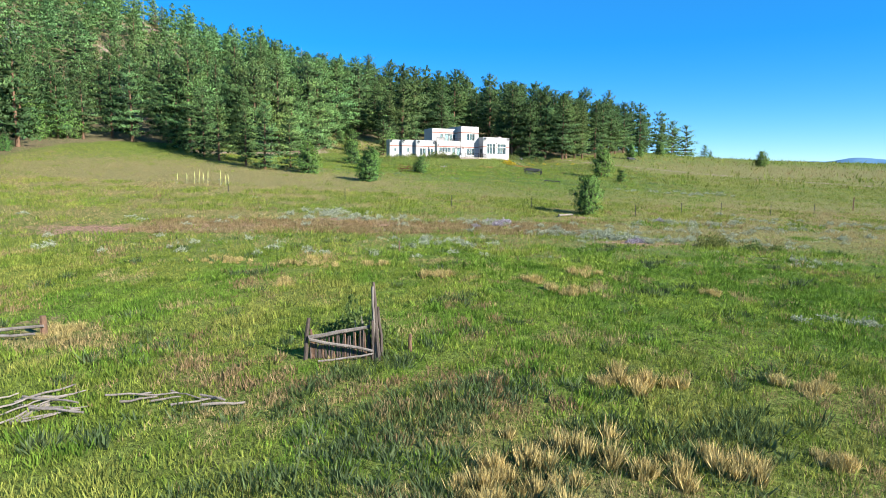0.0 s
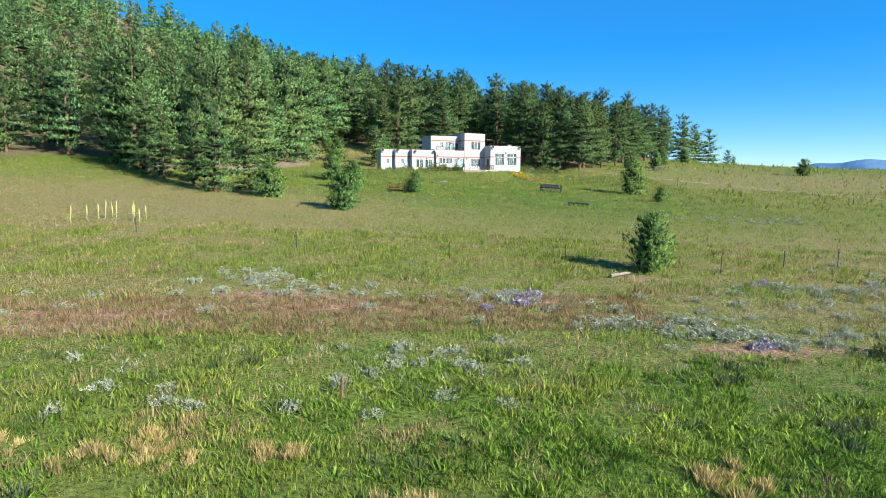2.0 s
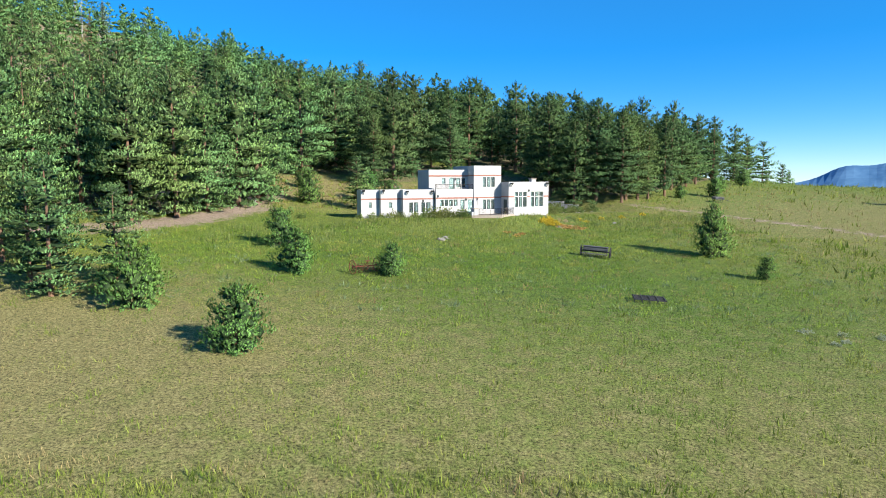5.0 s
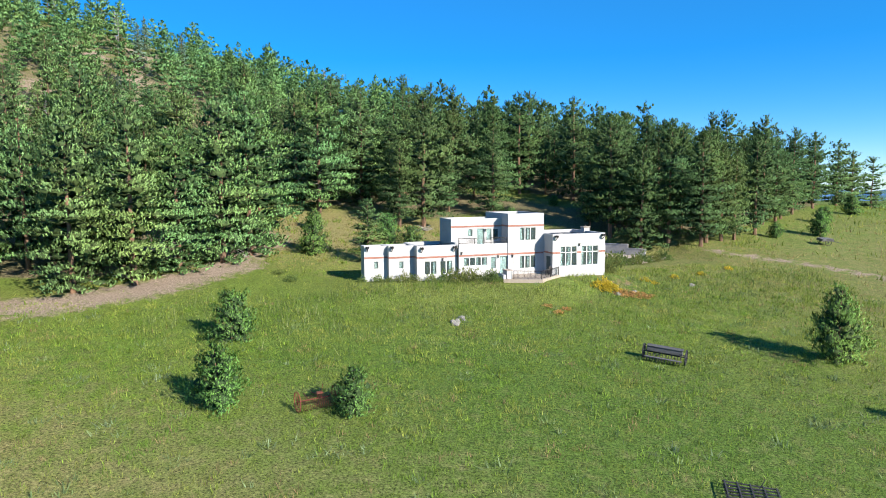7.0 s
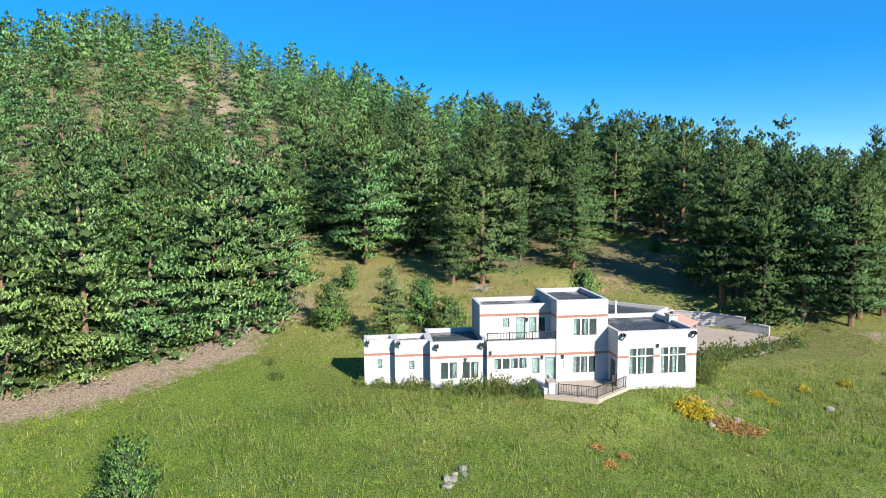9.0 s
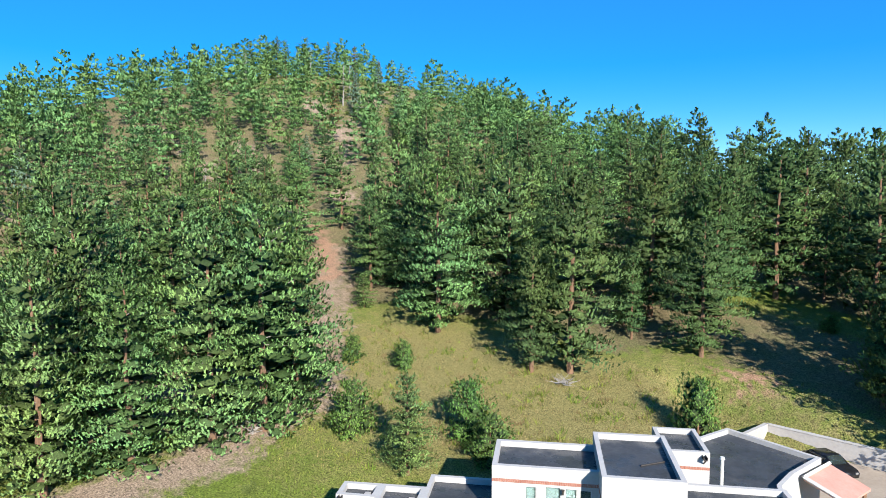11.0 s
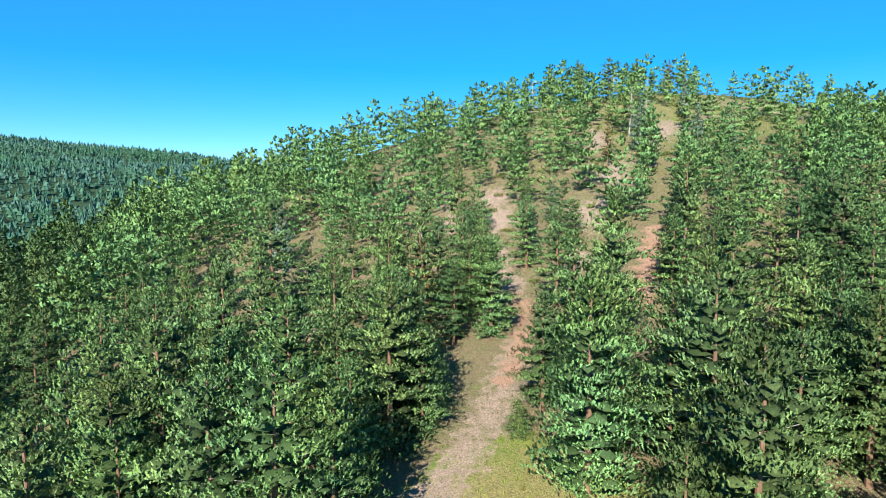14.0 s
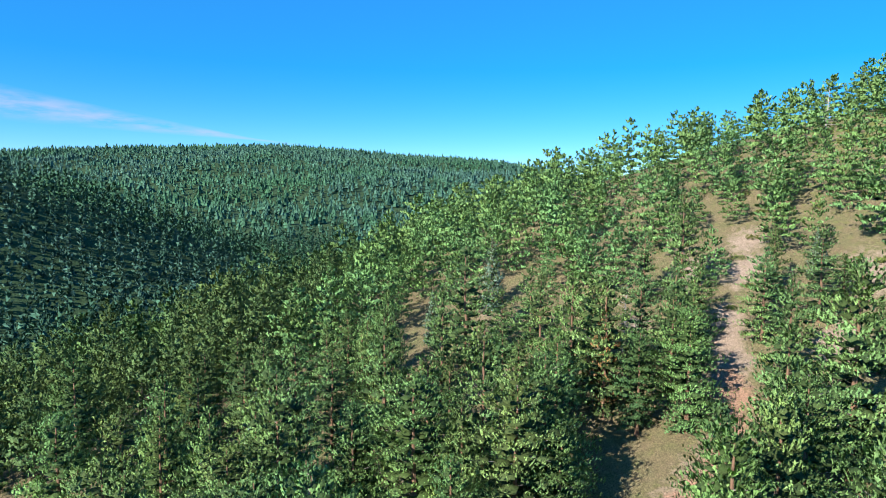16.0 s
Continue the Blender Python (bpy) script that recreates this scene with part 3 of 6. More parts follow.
def brushes(rng, p, way, n, length, width=0.21, wild=0.34):
    """Needle tufts: n small triangles round each point of p, some pointed and some spread like a brush."""
    p, way = np.repeat(p, n, 0), np.repeat(way, n, 0)
    d = way + rng.normal(0, wild, p.shape)
    d /= np.linalg.norm(d, axis=1, keepdims=True) + 1e-9
    s = np.cross(d, rng.normal(0, 1, p.shape))
    s /= np.linalg.norm(s, axis=1, keepdims=True) + 1e-9
    size = length * rng.uniform(0.65, 1.35, (len(p), 1))
    w = size * width * rng.uniform(0.7, 1.2, (len(p), 1))
    flip = rng.uniform(0, 1, (len(p), 1)) < 0.5
    one = np.where(flip, p - d * size * 0.45, p + d * size * 0.65)
    two = np.where(flip, p + d * size * 0.5 + s * w, p - d * size * 0.3 + s * w)
    three = np.where(flip, p + d * size * 0.62 - s * w, p - d * size * 0.2 - s * w)
    return np.stack([one, two, three], 1).reshape(-1, 3), np.arange(len(p) * 3).reshape(-1, 3)


def pads(rng, p, wide, tall):
    """The close-packed inside of each bough's foliage: a small uneven body that carries painted shade."""
    turn = rng.uniform(0, 1.57, len(p))
    corner = np.array([[1, 0, 0], [0, 1, 0], [-1, 0, 0], [0, -1, 0], [0, 0, 1], [0, 0, -1]], float)[None] * rng.uniform(0.65, 1.3, (len(p), 6, 1))
    c, s = np.cos(turn)[:, None], np.sin(turn)[:, None]
    at = np.stack([corner[:, :, 0] * c - corner[:, :, 1] * s, corner[:, :, 0] * s + corner[:, :, 1] * c, corner[:, :, 2]], 2)
    v = p[:, None] + at * np.stack([wide, wide, tall], 1)[:, None]
    side = np.array([(0, 1, 4), (1, 2, 4), (2, 3, 4), (3, 0, 4), (1, 0, 5), (2, 1, 5), (3, 2, 5), (0, 3, 5)])
    return v.reshape(-1, 3), (np.arange(len(p))[:, None, None] * 6 + side[None]).reshape(-1, 3)


def facing(v, f, n):
    """Turns each triangle so that its front looks the way of its normals."""
    back = np.einsum("ij,ij->i", np.cross(v[f[:, 1]] - v[f[:, 0]], v[f[:, 2]] - v[f[:, 0]]), n[f[:, 0]]) < 0
    return np.where(back[:, None], f[:, ::-1], f)


def pine_shape(seed, tall, wide, bare, boughs, tufts, size, blades=3, shape=0.6, droop=0.0, inner=2, thin_out=0.14, width=0.21):
    """Crown (vertices, triangles) and bough lines of a pine: whorled boughs that end in pads of upright tufts."""
    rng = np.random.RandomState(seed)
    t = (np.arange(boughs) + rng.uniform(-0.6, 0.6, boughs)) / boughs
    whorls = max(8, boughs // 5)
    t = np.clip(0.7 * t + 0.3 * (np.round(t * whorls) / whorls) + rng.uniform(-0.012, 0.012, boughs), 0, 0.995)
    az = np.arange(boughs) * 2.39996 + rng.uniform(-0.5, 0.5, boughs)
    z = bare + (tall - bare) * t * 0.97
    reach = wide * np.minimum(1.05 * (1 - t) ** shape + 0.03, 0.58 + 1.6 * t) * rng.uniform(0.66, 1.12, boughs)
    reach *= 1 + 0.16 * np.sin(az * 2 + seed * 1.7) + 0.13 * np.sin(az * 3 + z * 0.8 + seed)
    reach *= np.where(rng.uniform(0, 1, boughs) < thin_out, 0.45, 1.0)
    rise = np.radians(-8 - droop + 50 * t ** 1.4 + rng.uniform(-9, 9, boughs))
    out = np.stack([np.cos(az) * np.cos(rise), np.sin(az) * np.cos(rise), np.sin(rise)], 1)
    foot = np.stack([0 * z, 0 * z, z], 1)
    k = rng.choice(boughs, boughs * tufts, p=reach ** 1.3 / np.sum(reach ** 1.3))
    s = rng.uniform(0.1, 1.03, len(k)) ** 0.6
    side = np.stack([-np.sin(az), np.cos(az), 0 * az], 1)
    p = foot[k] + out[k] * (reach[k] * s)[:, None]
    p += side[k] * (np.clip(rng.normal(0, 0.25, len(k)), -0.5, 0.5) * reach[k] * np.minimum(0.35 + 0.9 * s, 1.6 - 0.75 * s))[:, None]
    p[:, 2] += rng.uniform(-0.14, 0.36, len(k)) * np.minimum(reach[k], 1.7) * 0.75
    up = np.array([0, 0, 0.85])
    pieces = [brushes(rng, p, out[k] * 0.5 + up, blades, size, width)]
    away = (p - foot[k] - out[k] * (reach[k] * 0.6)[:, None]) * np.array([1, 1, 1.8]) + np.array([0, 0, 0.22]) * reach[k][:, None]
    normals = [np.repeat(away, blades * 3, 0)]
    n = 6 if boughs > 20 else 3
    top = np.stack([rng.normal(0, 0.12, n), rng.normal(0, 0.12, n), tall * np.linspace(0.93, 0.985, n)], 1)
    pieces.append(brushes(rng, top, np.tile(up, (n, 1)), blades, size, width))
    # pads inside the boughs, coloured dark to stand in for inner shade
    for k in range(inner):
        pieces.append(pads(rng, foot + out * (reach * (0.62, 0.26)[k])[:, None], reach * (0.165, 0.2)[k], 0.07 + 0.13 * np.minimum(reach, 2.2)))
    v, f = join(*pieces)
    loose = len(v) - inner * boughs * 6
    # each bough takes the light as a rounded body, and so does the crown as a whole
    n = np.concatenate(normals + [np.tile([0.0, 0.0, 1.0], (loose - len(normals[0]), 1))])
    n = n / (np.linalg.norm(n, axis=1, keepdims=True) + 1e-9)
    c = np.repeat(v[:loose].reshape(-1, 3, 3).mean(1), 3, 0)
    body = np.repeat(v[loose:].reshape(-1, 6, 3).mean(1), 6, 0)
    n, c = np.concatenate([n, (v[loose:] - body) / (np.linalg.norm(v[loose:] - body, axis=1, keepdims=True) + 1e-9)]), np.concatenate([c, body])
    whole = np.stack([c[:, 0] / wide, c[:, 1] / wide, 0.25 + 0.5 * np.clip((c[:, 2] - bare) / (tall - bare), 0, 1) ** 2], 1)
    n = 0.6 * n + 0.65 * whole / np.linalg.norm(whole, axis=1, keepdims=True)
    n[:loose] += np.repeat(rng.normal(0, 0.08, (loose // 3, 3)), 3, 0)
    n = n / np.linalg.norm(n, axis=1, keepdims=True)
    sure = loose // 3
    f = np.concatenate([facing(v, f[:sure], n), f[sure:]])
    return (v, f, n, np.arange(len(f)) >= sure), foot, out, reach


def make_pine(seed, tall, wide, bare, boughs, tufts, size, needles, name, label, group, limbs=30, **kw):
    (v, f, nrm, shade_faces), foot, out, reach = pine_shape(seed, tall, wide, bare, boughs, tufts, size, **kw)
    tree, r = thing(name, label, "tree", group), random.Random(seed)
    girth = 0.016 * tall + 0.03
    bm = rod((0, 0, -0.5), (r.uniform(-0.15, 0.15), r.uniform(-0.15, 0.15), tall * 0.96), girth, girth * 0.12, 7, None, girth * 0.35, r, 5)
    stem = len(bm.faces)
    for k in range(0, len(foot), max(1, len(foot) // limbs)):
        a = Vector(foot[k])
        rod(a, a + Vector(out[k]) * float(reach[k]) * 0.8, girth * 0.12, girth * 0.03, 3, bm, 0.06, r, 2)
    trunk = part("trunk", bm, BARK, tree).data
    trunk.materials.append(GREYLIMB)
    for p in list(trunk.polygons)[stem:]:
        p.material_index = 1
    part("crown", mesh_np("crown", v, f, needles, normals=nrm, second=NEEDLES_SHADE, marked=shade_faces), None, tree)
    return tree


def stand(x, y, scale, turn, lean=0.0):
    return Matrix.Translation((x, y, ground_z(x, y) - 0.05)) @ pose(0, 0, 0, lean, 0, turn) @ Matrix.Diagonal((scale[0], scale[0], scale[1], 1))


PINE_TALL = 18.0
kinds, fine_kinds = [], []
PINE_LABEL = "tall ponderosa pine with dense green needles on the hillside"
for k in range(6):
    kinds.append(make_pine(40 + k, PINE_TALL, (5.8, 5.0, 6.2, 4.7, 4.9, 4.6)[k], (0.8, 1.5, 0.6, 1.2, 1.6, 2.2)[k], 60, 27, 0.37, NEEDLES_FIR_SHADE if k > 3 else NEEDLES, "pine_tree", PINE_LABEL, "pines of the wood", 8, shape=(0.54, 0.62, 0.46, 0.58, 0.52, 0.46)[k]))
for k in range(5):
    fine_kinds.append(make_pine(50 + k, PINE_TALL, (5.7, 5.1, 6.1, 4.9, 4.6)[k], (0.7, 1.3, 0.5, 1.5, 2.0)[k], 88, 40, 0.31, NEEDLES_FIR_SHADE if k > 2 else NEEDLES, "pine_tree", PINE_LABEL, "pines of the wood", 28, shape=(0.54, 0.6, 0.46, 0.52, 0.46)[k]))
young = [make_pine(60 + k, 4.0, (1.95, 2.1, 1.8)[k], 0.05, 64, 30, 0.17, NEEDLES_YOUNG, "young_pine", "young bushy green pine standing in the meadow grass", "young pines", 24, shape=(0.42, 0.46, 0.5)[k], thin_out=0.04) for k in range(3)]
blue = make_pine(70, 14.0, 3.2, 0.6, 80, 16, 0.4, NEEDLES_BLUE, "blue_spruce", "blue-grey spruce among the green pines", "spruces", 20, shape=0.85, droop=8, thin_out=0.05)
brown = make_pine(75, PINE_TALL, 3.4, 2.5, 50, 9, 0.45, NEEDLES_BROWN, "browned_pine", "dying pine with rusty brown needles", "dying pines", 30)

used = set()


def plant(kind, x, y, tall, turn, full=1.0, base=PINE_TALL):
    s = tall / base
    m = stand(x, y, (s ** 0.85 * full, s), turn)
    if kind.name in used:
        return copy_thing(kind, m @ Matrix.Diagonal((1 / kind.scale[0], 1 / kind.scale[1], 1 / kind.scale[2], 1)))
    used.add(kind.name)
    kind.matrix_basis = m
    return kind


# pines that stand apart, one by one: place and height
rng = random.Random(5)
MEADOW = [(14.7, 63.2, 4.2), (-10.3, 87.0, 4.1), (-12.2, 107.0, 4.3), (-17.2, 118.6, 4.4), (-3.8, 108.0, 3.1), (31.7, 125.8, 6.6), (32.4, 113.8, 2.4), (94, 186, 4.8),
          (56.7, 190, 5.3), (76, 221, 4.5), (-22.1, 151, 5.5), (-26.6, 163.9, 3.6), (-32.5, 162, 3.2), (10.8, 199.4, 2.2), (-21.2, 98, 3.8), (-71, 109.6, 6.6), (-67.5, 113.5, 7.4),
          (-66.4, 95.5, 2.8), (-13.4, 157, 5.5), (-9.5, 154.5, 4.6), (-20.2, 94, 5.0), (3.4, 168.6, 6.6), (64, 205, 3.6), (48, 186, 3.0)]
for i, (x, y, tall) in enumerate(MEADOW):
    plant(young[i % 3], x, y, tall * 0.94, rng.uniform(0, 360), rng.uniform(0.95, 1.15), 4.0)
# along the western edge of the meadow, on the slope, and behind the house
EDGE_PINES = [(-27, 95.5, 10.5), (-31, 99, 9.5), (-24, 99, 8), (-37, 104, 10.5), (-33, 105, 11), (-41, 108, 12), (-46, 115, 19), (-58.5, 119, 17.5), (-50, 119, 17), (-37.5, 126, 18.5), (-34, 130.5, 19), (-30.5, 142.5, 20), (-32.5, 136.5, 16.5), (-64.5, 144.5, 21)]
SLOPE_PINES = [(-29, 147, 21), (-30, 151.5, 17.5), (-29.3, 173.8, 21.5), (-24.5, 183, 21), (-35.4, 179, 20), (-50.5, 191.5, 22), (-62.7, 180, 14.7), (-63.4, 191, 15.5), (-48.8, 155.5, 16), (-77.9, 150, 17.5), (-41.5, 173.4, 4.5), (-157, 254, 13.5), (-152, 262, 13), (-147, 249, 12.5), (-161, 246, 12), (-150, 271, 12.5)]
NORTH_PINES = [(-11.2, 173.6, 22), (-14.8, 171.5, 14.5), (-2, 205.8, 20.5), (19.5, 178.8, 20.5), (34.6, 178, 19), (40, 181.6, 15.5), (50, 198.5, 18), (-1.3, 194.7, 19.5), (-8.9, 193, 21.5), (28.5, 176.8, 20), (21.5, 188, 19.5), (27, 190, 20), (33, 188.5, 19), (24, 195.5, 20), (31, 197, 19), (16.5, 182.5, 12), (24, 175.3, 18), (33, 174.6, 18), (37.5, 180, 16.5), (45, 187, 17), (5.5, 219, 21.5), (88, 256, 16.5), (96, 265, 17), (100.5, 275, 17.5), (104, 271, 17), (110, 280, 9), (121, 292, 13.5), (126, 297, 12), (148, 308, 7), (141, 303, 4.5), (93, 268, 14), (-14.2, 149.5, 8.6)]
KEY = EDGE_PINES + SLOPE_PINES + NORTH_PINES
for i, (x, y, tall) in enumerate(KEY):
    near_flight = math.hypot(x + 14, y - 158) < 58
    tall_stem = -20 < x < 80 and y > 168
    near_set, far_set = (fine_kinds[3:], kinds[4:]) if tall_stem else (fine_kinds[:3], kinds[:4])
    plant(near_set[i % len(near_set)] if near_flight else far_set[i % len(far_set)], x, y, tall, rng.uniform(0, 360), rng.uniform(0.95, 1.12))


# the wood: spaced by chance, the near slope tree by tree
def wood_spots(x0, x1, y0, y1, gap, seed):
    r = np.random.RandomState(seed)
    gx, gy = np.meshgrid(np.arange(x0, x1, gap), np.arange(y0, y1, gap))
    gx = (gx + r.uniform(-0.46, 0.46, gx.shape) * gap).ravel()
    gy = (gy + r.uniform(-0.46, 0.46, gy.shape) * gap).ravel()
    keep = (open_ground(gx, gy) < 0.25) & (r.uniform(0, 1, gx.shape) < 0.96)
    return gx[keep], gy[keep], r


wx, wy, r = wood_spots(-330, 128, -90, 420, 6.9, 11)
rise = height(wx, wy)
keep = (r.uniform(0, 1, len(wx)) < 1 - 0.4 * bump(wx, wy, -132, 268, 26, 34)) & ~((wy > 86) & (wy < 108) & (wx > -62)) & (wx > np.interp(wy, [90, 100, 150, 200, 330], [-400, -278, -215, -195, -185])) & ~((wx < -150) & (wy > 300)) & ~((wx > -100) & (wy > 300)) & ~((wx > 20) & (wy > 270))
wd, wa = np.hypot(wx - 10, wy - 160), np.degrees(np.arctan2(10 - wx, wy - 160))
keep &= wd < np.interp(wa, [104, 108, 113, 118, 125, 132], [900, 330, 290, 255, 222, 208])
keep &= near_line(wx, wy, TRAIL[:5]) > 5.2
keep &= (wy > 20) | (wy - 155 > 1.12 * (wx - 10) - 60)
BLUE = [(-105, 156, 14), (-97, 146, 10), (-64, 128, 12), (-103, 236, 12.5), (-96, 246, 12), (-118, 262, 11), (-87, 204, 8), (-92, 252, 10)]
for kx, ky, _ in KEY + BLUE + [(-99, 156.8, 0), (-92.5, 156.5, 0), (-99, 162, 0)]:
    keep &= np.hypot(wx - kx, wy - ky) > 5.0
wx, wy, rise = wx[keep], wy[keep], rise[keep]
tall = np.clip(r.normal(16, 3.2, len(wx)), 8, 22.5) * np.interp(rise, [20, 45, 80], [1.0, 0.8, 0.62])
nearness = np.hypot(wx + 14, wy - 160) - 45 * (wx > 45)
order = np.argsort(nearness)
FULL_TREES = 190
for n, i in enumerate(order[:FULL_TREES]):
    # the low western trees get the dark needles as painted shade
    tall_stem = wx[i] > -20 and wy[i] > 168 or wx[i] < -55 and wy[i] < 122 or r.uniform(0, 1) < 0.15
    plant(fine_kinds[3 * tall_stem + r.randint(2 if tall_stem else 3)] if n < 34 else kinds[4 * tall_stem + r.randint(2 if tall_stem else 4)], float(wx[i]), float(wy[i]), float(tall[i]), float(r.uniform(0, 360)), float(r.uniform(0.8, 1.2)))
for x, y, h in ((-68, 171.5, 14), (-147, 281, 12), (-101, 226, 11), (-58, 206, 10)):
    plant(brown, x, y, h, rng.uniform(0, 360))
for x, y, h in BLUE:
    plant(blue, x, y, h, rng.uniform(0, 360), 1.0, 14.0)


def forest(name, label, xs, ys, tall, shapes, base, needles, seed, full=(0.85, 1.2)):
    """Many trees in one mesh."""
    r = np.random.RandomState(seed)
    zs = height(xs, ys)
    out, tris, turned, shade_faces, at = [], [], [], [], 0
    for i in range(len(xs)):
        v, f0, n0, inner_part = shapes[r.randint(len(shapes))]
        a, s, w = r.uniform(0, 6.283), tall[i] / base, r.uniform(*full)
        c, d = math.cos(a), math.sin(a)
        out.append(np.stack([(v[:, 0] * c - v[:, 1] * d) * s * w + xs[i], (v[:, 0] * d + v[:, 1] * c) * s * w + ys[i], v[:, 2] * s + zs[i]], 1))
        turned.append(np.stack([n0[:, 0] * c - n0[:, 1] * d, n0[:, 0] * d + n0[:, 1] * c, n0[:, 2]], 1))
        tris.append(f0 + at)
        shade_faces.append(inner_part)
        at += len(v)
    me = mesh_np(name, np.concatenate(out), np.concatenate(tris), needles, normals=np.concatenate(turned), second=NEEDLES_SHADE, marked=np.concatenate(shade_faces))
    return tagged(new(name, me), label, "trees", kind="stuff")


mid = [pine_shape(80 + k, PINE_TALL, (5.8, 5.0, 6.2, 4.8)[k], (1.5, 2.6, 1.0, 4.0)[k], 44, 14, 0.64, blades=2, width=0.3, inner=1, shape=(0.6, 0.7, 0.52, 0.56)[k])[0] for k in range(4)]
coarse = [pine_shape(90 + k, PINE_TALL, (5.8, 5.0, 6.2, 4.8)[k], (1.5, 2.6, 1.0, 3.0)[k], 26, 11, 0.95, blades=2, width=0.34, inner=1, shape=(0.6, 0.7, 0.52, 0.56)[k])[0] for k in range(4)]
rest_of = order[FULL_TREES:]
# dark conifers to the north; to the south-west the dark colour paints shade
fir_and_shade = ((wx > -30) & (wy > 172)) | ((wx < -55) & (wy < 122))
for picked, shapes, seed in ((rest_of[:320], mid, 21), (rest_of[320:], coarse, 22)):
    for dark in (False, True):
        some = picked[fir_and_shade[picked] == dark]
        if len(some):
            forest("pine_wood", "dark green conifer wood on the slope, shade put into its colour" if dark else "dense green pine wood covering the hillside", wx[some], wy[some], tall[some], shapes, PINE_TALL, NEEDLES_FIR_SHADE if dark else NEEDLES, seed)


def far_shape(seed, tiers, sides, jag):
    """A small conifer of jagged tiers."""
    r, tri = np.random.RandomState(seed), []
    for k in range(tiers):
        f = k / tiers
        z0, z1, w = 0.06 + 0.82 * f, min(1.0, 0.06 + 0.82 * f + 1.15 / tiers + 0.1), 0.29 * (1 - 0.82 * f)
        a0 = r.uniform(0, 6.28)
        for i in range(sides):
            a, b = a0 + i * 6.283 / sides, a0 + (i + 1.1) * 6.283 / sides
            wa, wb = w * r.uniform(1 - jag, 1 + jag), w * r.uniform(1 - jag, 1 + jag)
            tri += [(math.cos(a) * wa, math.sin(a) * wa, z0 + r.uniform(-0.05, 0.05)), (math.cos(b) * wb, math.sin(b) * wb, z0 + r.uniform(-0.05, 0.05)), (r.uniform(-0.02, 0.02), r.uniform(-0.02, 0.02), z1)]
    v = np.array(tri)
    n = v * np.array([1, 1, 0]) / 0.2 + np.array([0, 0, 0.3])
    n = np.repeat(n.reshape(-1, 3, 3).mean(1) + r.normal(0, 0.2, (len(v) // 3, 3)), 3, 0)
    f = np.arange(len(v)).reshape(-1, 3)
    return v, facing(v, f, n), n / np.linalg.norm(n, axis=1, keepdims=True), np.zeros(len(f), bool)


dx, dy = np.meshgrid(np.arange(-540, -150, 8.0), np.arange(-240, 70, 8.0))
fx, fy = np.meshgrid(np.arange(-1750, -110, 10.9), np.arange(-1450, 260, 10.9))
r = np.random.RandomState(31)
fx, fy = (fx + r.uniform(-4.4, 4.4, fx.shape)).ravel(), (fy + r.uniform(-4.4, 4.4, fy.shape)).ravel()
dx, dy = (dx + r.uniform(-3, 3, dx.shape)).ravel(), (dy + r.uniform(-3, 3, dy.shape)).ravel()


def on_spur(x, y):
    d, a = np.hypot(x - 10, y - 160), np.degrees(np.arctan2(10 - x, y - 160))
    foot = np.interp(a, [104, 108, 113, 118, 125, 132, 140], [900, 340, 305, 268, 235, 218, 210])
    return (d > foot) & (x > -540) & (x < -150) & (y > -240) & (y < 70) & (d < np.interp(a, [108, 116, 126.6, 132], [560, 540, 505, 485]))


keep = on_spur(dx, dy)
dx, dy = dx[keep], dy[keep]
keep = ~on_spur(fx, fy)
fx, fy = fx[keep], fy[keep]
fd, fa = np.hypot(fx - 10, fy - 160), np.degrees(np.arctan2(10 - fx, fy - 160))
keep = ((fx < -305) | (fy < -85) | (fd > np.interp(fa, [104, 108, 113, 118, 125, 132], [900, 340, 305, 268, 235, 218]))) & (fy - 160 < -0.08 * fx) & (fy - 160 > 1.02 * fx) & (waves(fx, fy, 90, 14) + 0.5 * waves(fx, fy, 35, 15) < 0.95) & ~(bump(fx, fy, -190, -8, 22, 12) > 0.5)
fx, fy = fx[keep], fy[keep]
high = r.uniform(4.5, 14, len(fx)) * (1 + 0.2 * waves(fx, fy, 60, 33))
spruces = [pine_shape(140 + k, PINE_TALL, (3.0, 2.6, 3.4, 2.8)[k], 0.4, 14, 3, 2.0, blades=2, width=0.34, inner=0, shape=0.9, droop=14, thin_out=0.0)[0] for k in range(4)]
forest("spruce_wood", "dark spruce wood on the spur across the valley", dx, dy, r.uniform(8, 19, len(dx)), spruces, PINE_TALL, NEEDLES_FAR_HAZE, 32)
forest("far_wood", "blue-green spruce wood, tinted with painted haze, on the ridge beyond the valley", fx, fy, high, [far_shape(k + 9, 3, 4, 0.3) for k in range(6)], 1.0, NEEDLES_FAR_HAZE, 33)


# ---- house ----
STUCCO = plain("white_stucco", (0.375, 0.362, 0.35), (0.48, 0.468, 0.455), 0.5, 0.92, bumpy=0.3, depth=0.012, fine=14.0)
MEMBRANE = plain("roof_membrane", (0.03, 0.035, 0.042), (0.075, 0.08, 0.09), 0.7, 0.6, bumpy=0.25, depth=0.01)
_t = MEMBRANE.node_tree
_t.links.new(spread(_t.nodes, _t.links, noise_node(_t.nodes, _t.links, 0.45, 5.0, 0.65, "World"), 0.42, 0.6, 0.18, 0.75), _t.nodes["Principled BSDF"].inputs["Roughness"])
BRICK = plain("red_brick", (0.22, 0.075, 0.05), (0.46, 0.24, 0.18), 7.0, 0.9, bumpy=0.3, depth=0.01)
IRON = plain("dark_iron", (0.03, 0.027, 0.025), (0.07, 0.06, 0.055), 4.0, 0.6, 0.4, bumpy=0.2, depth=0.004)
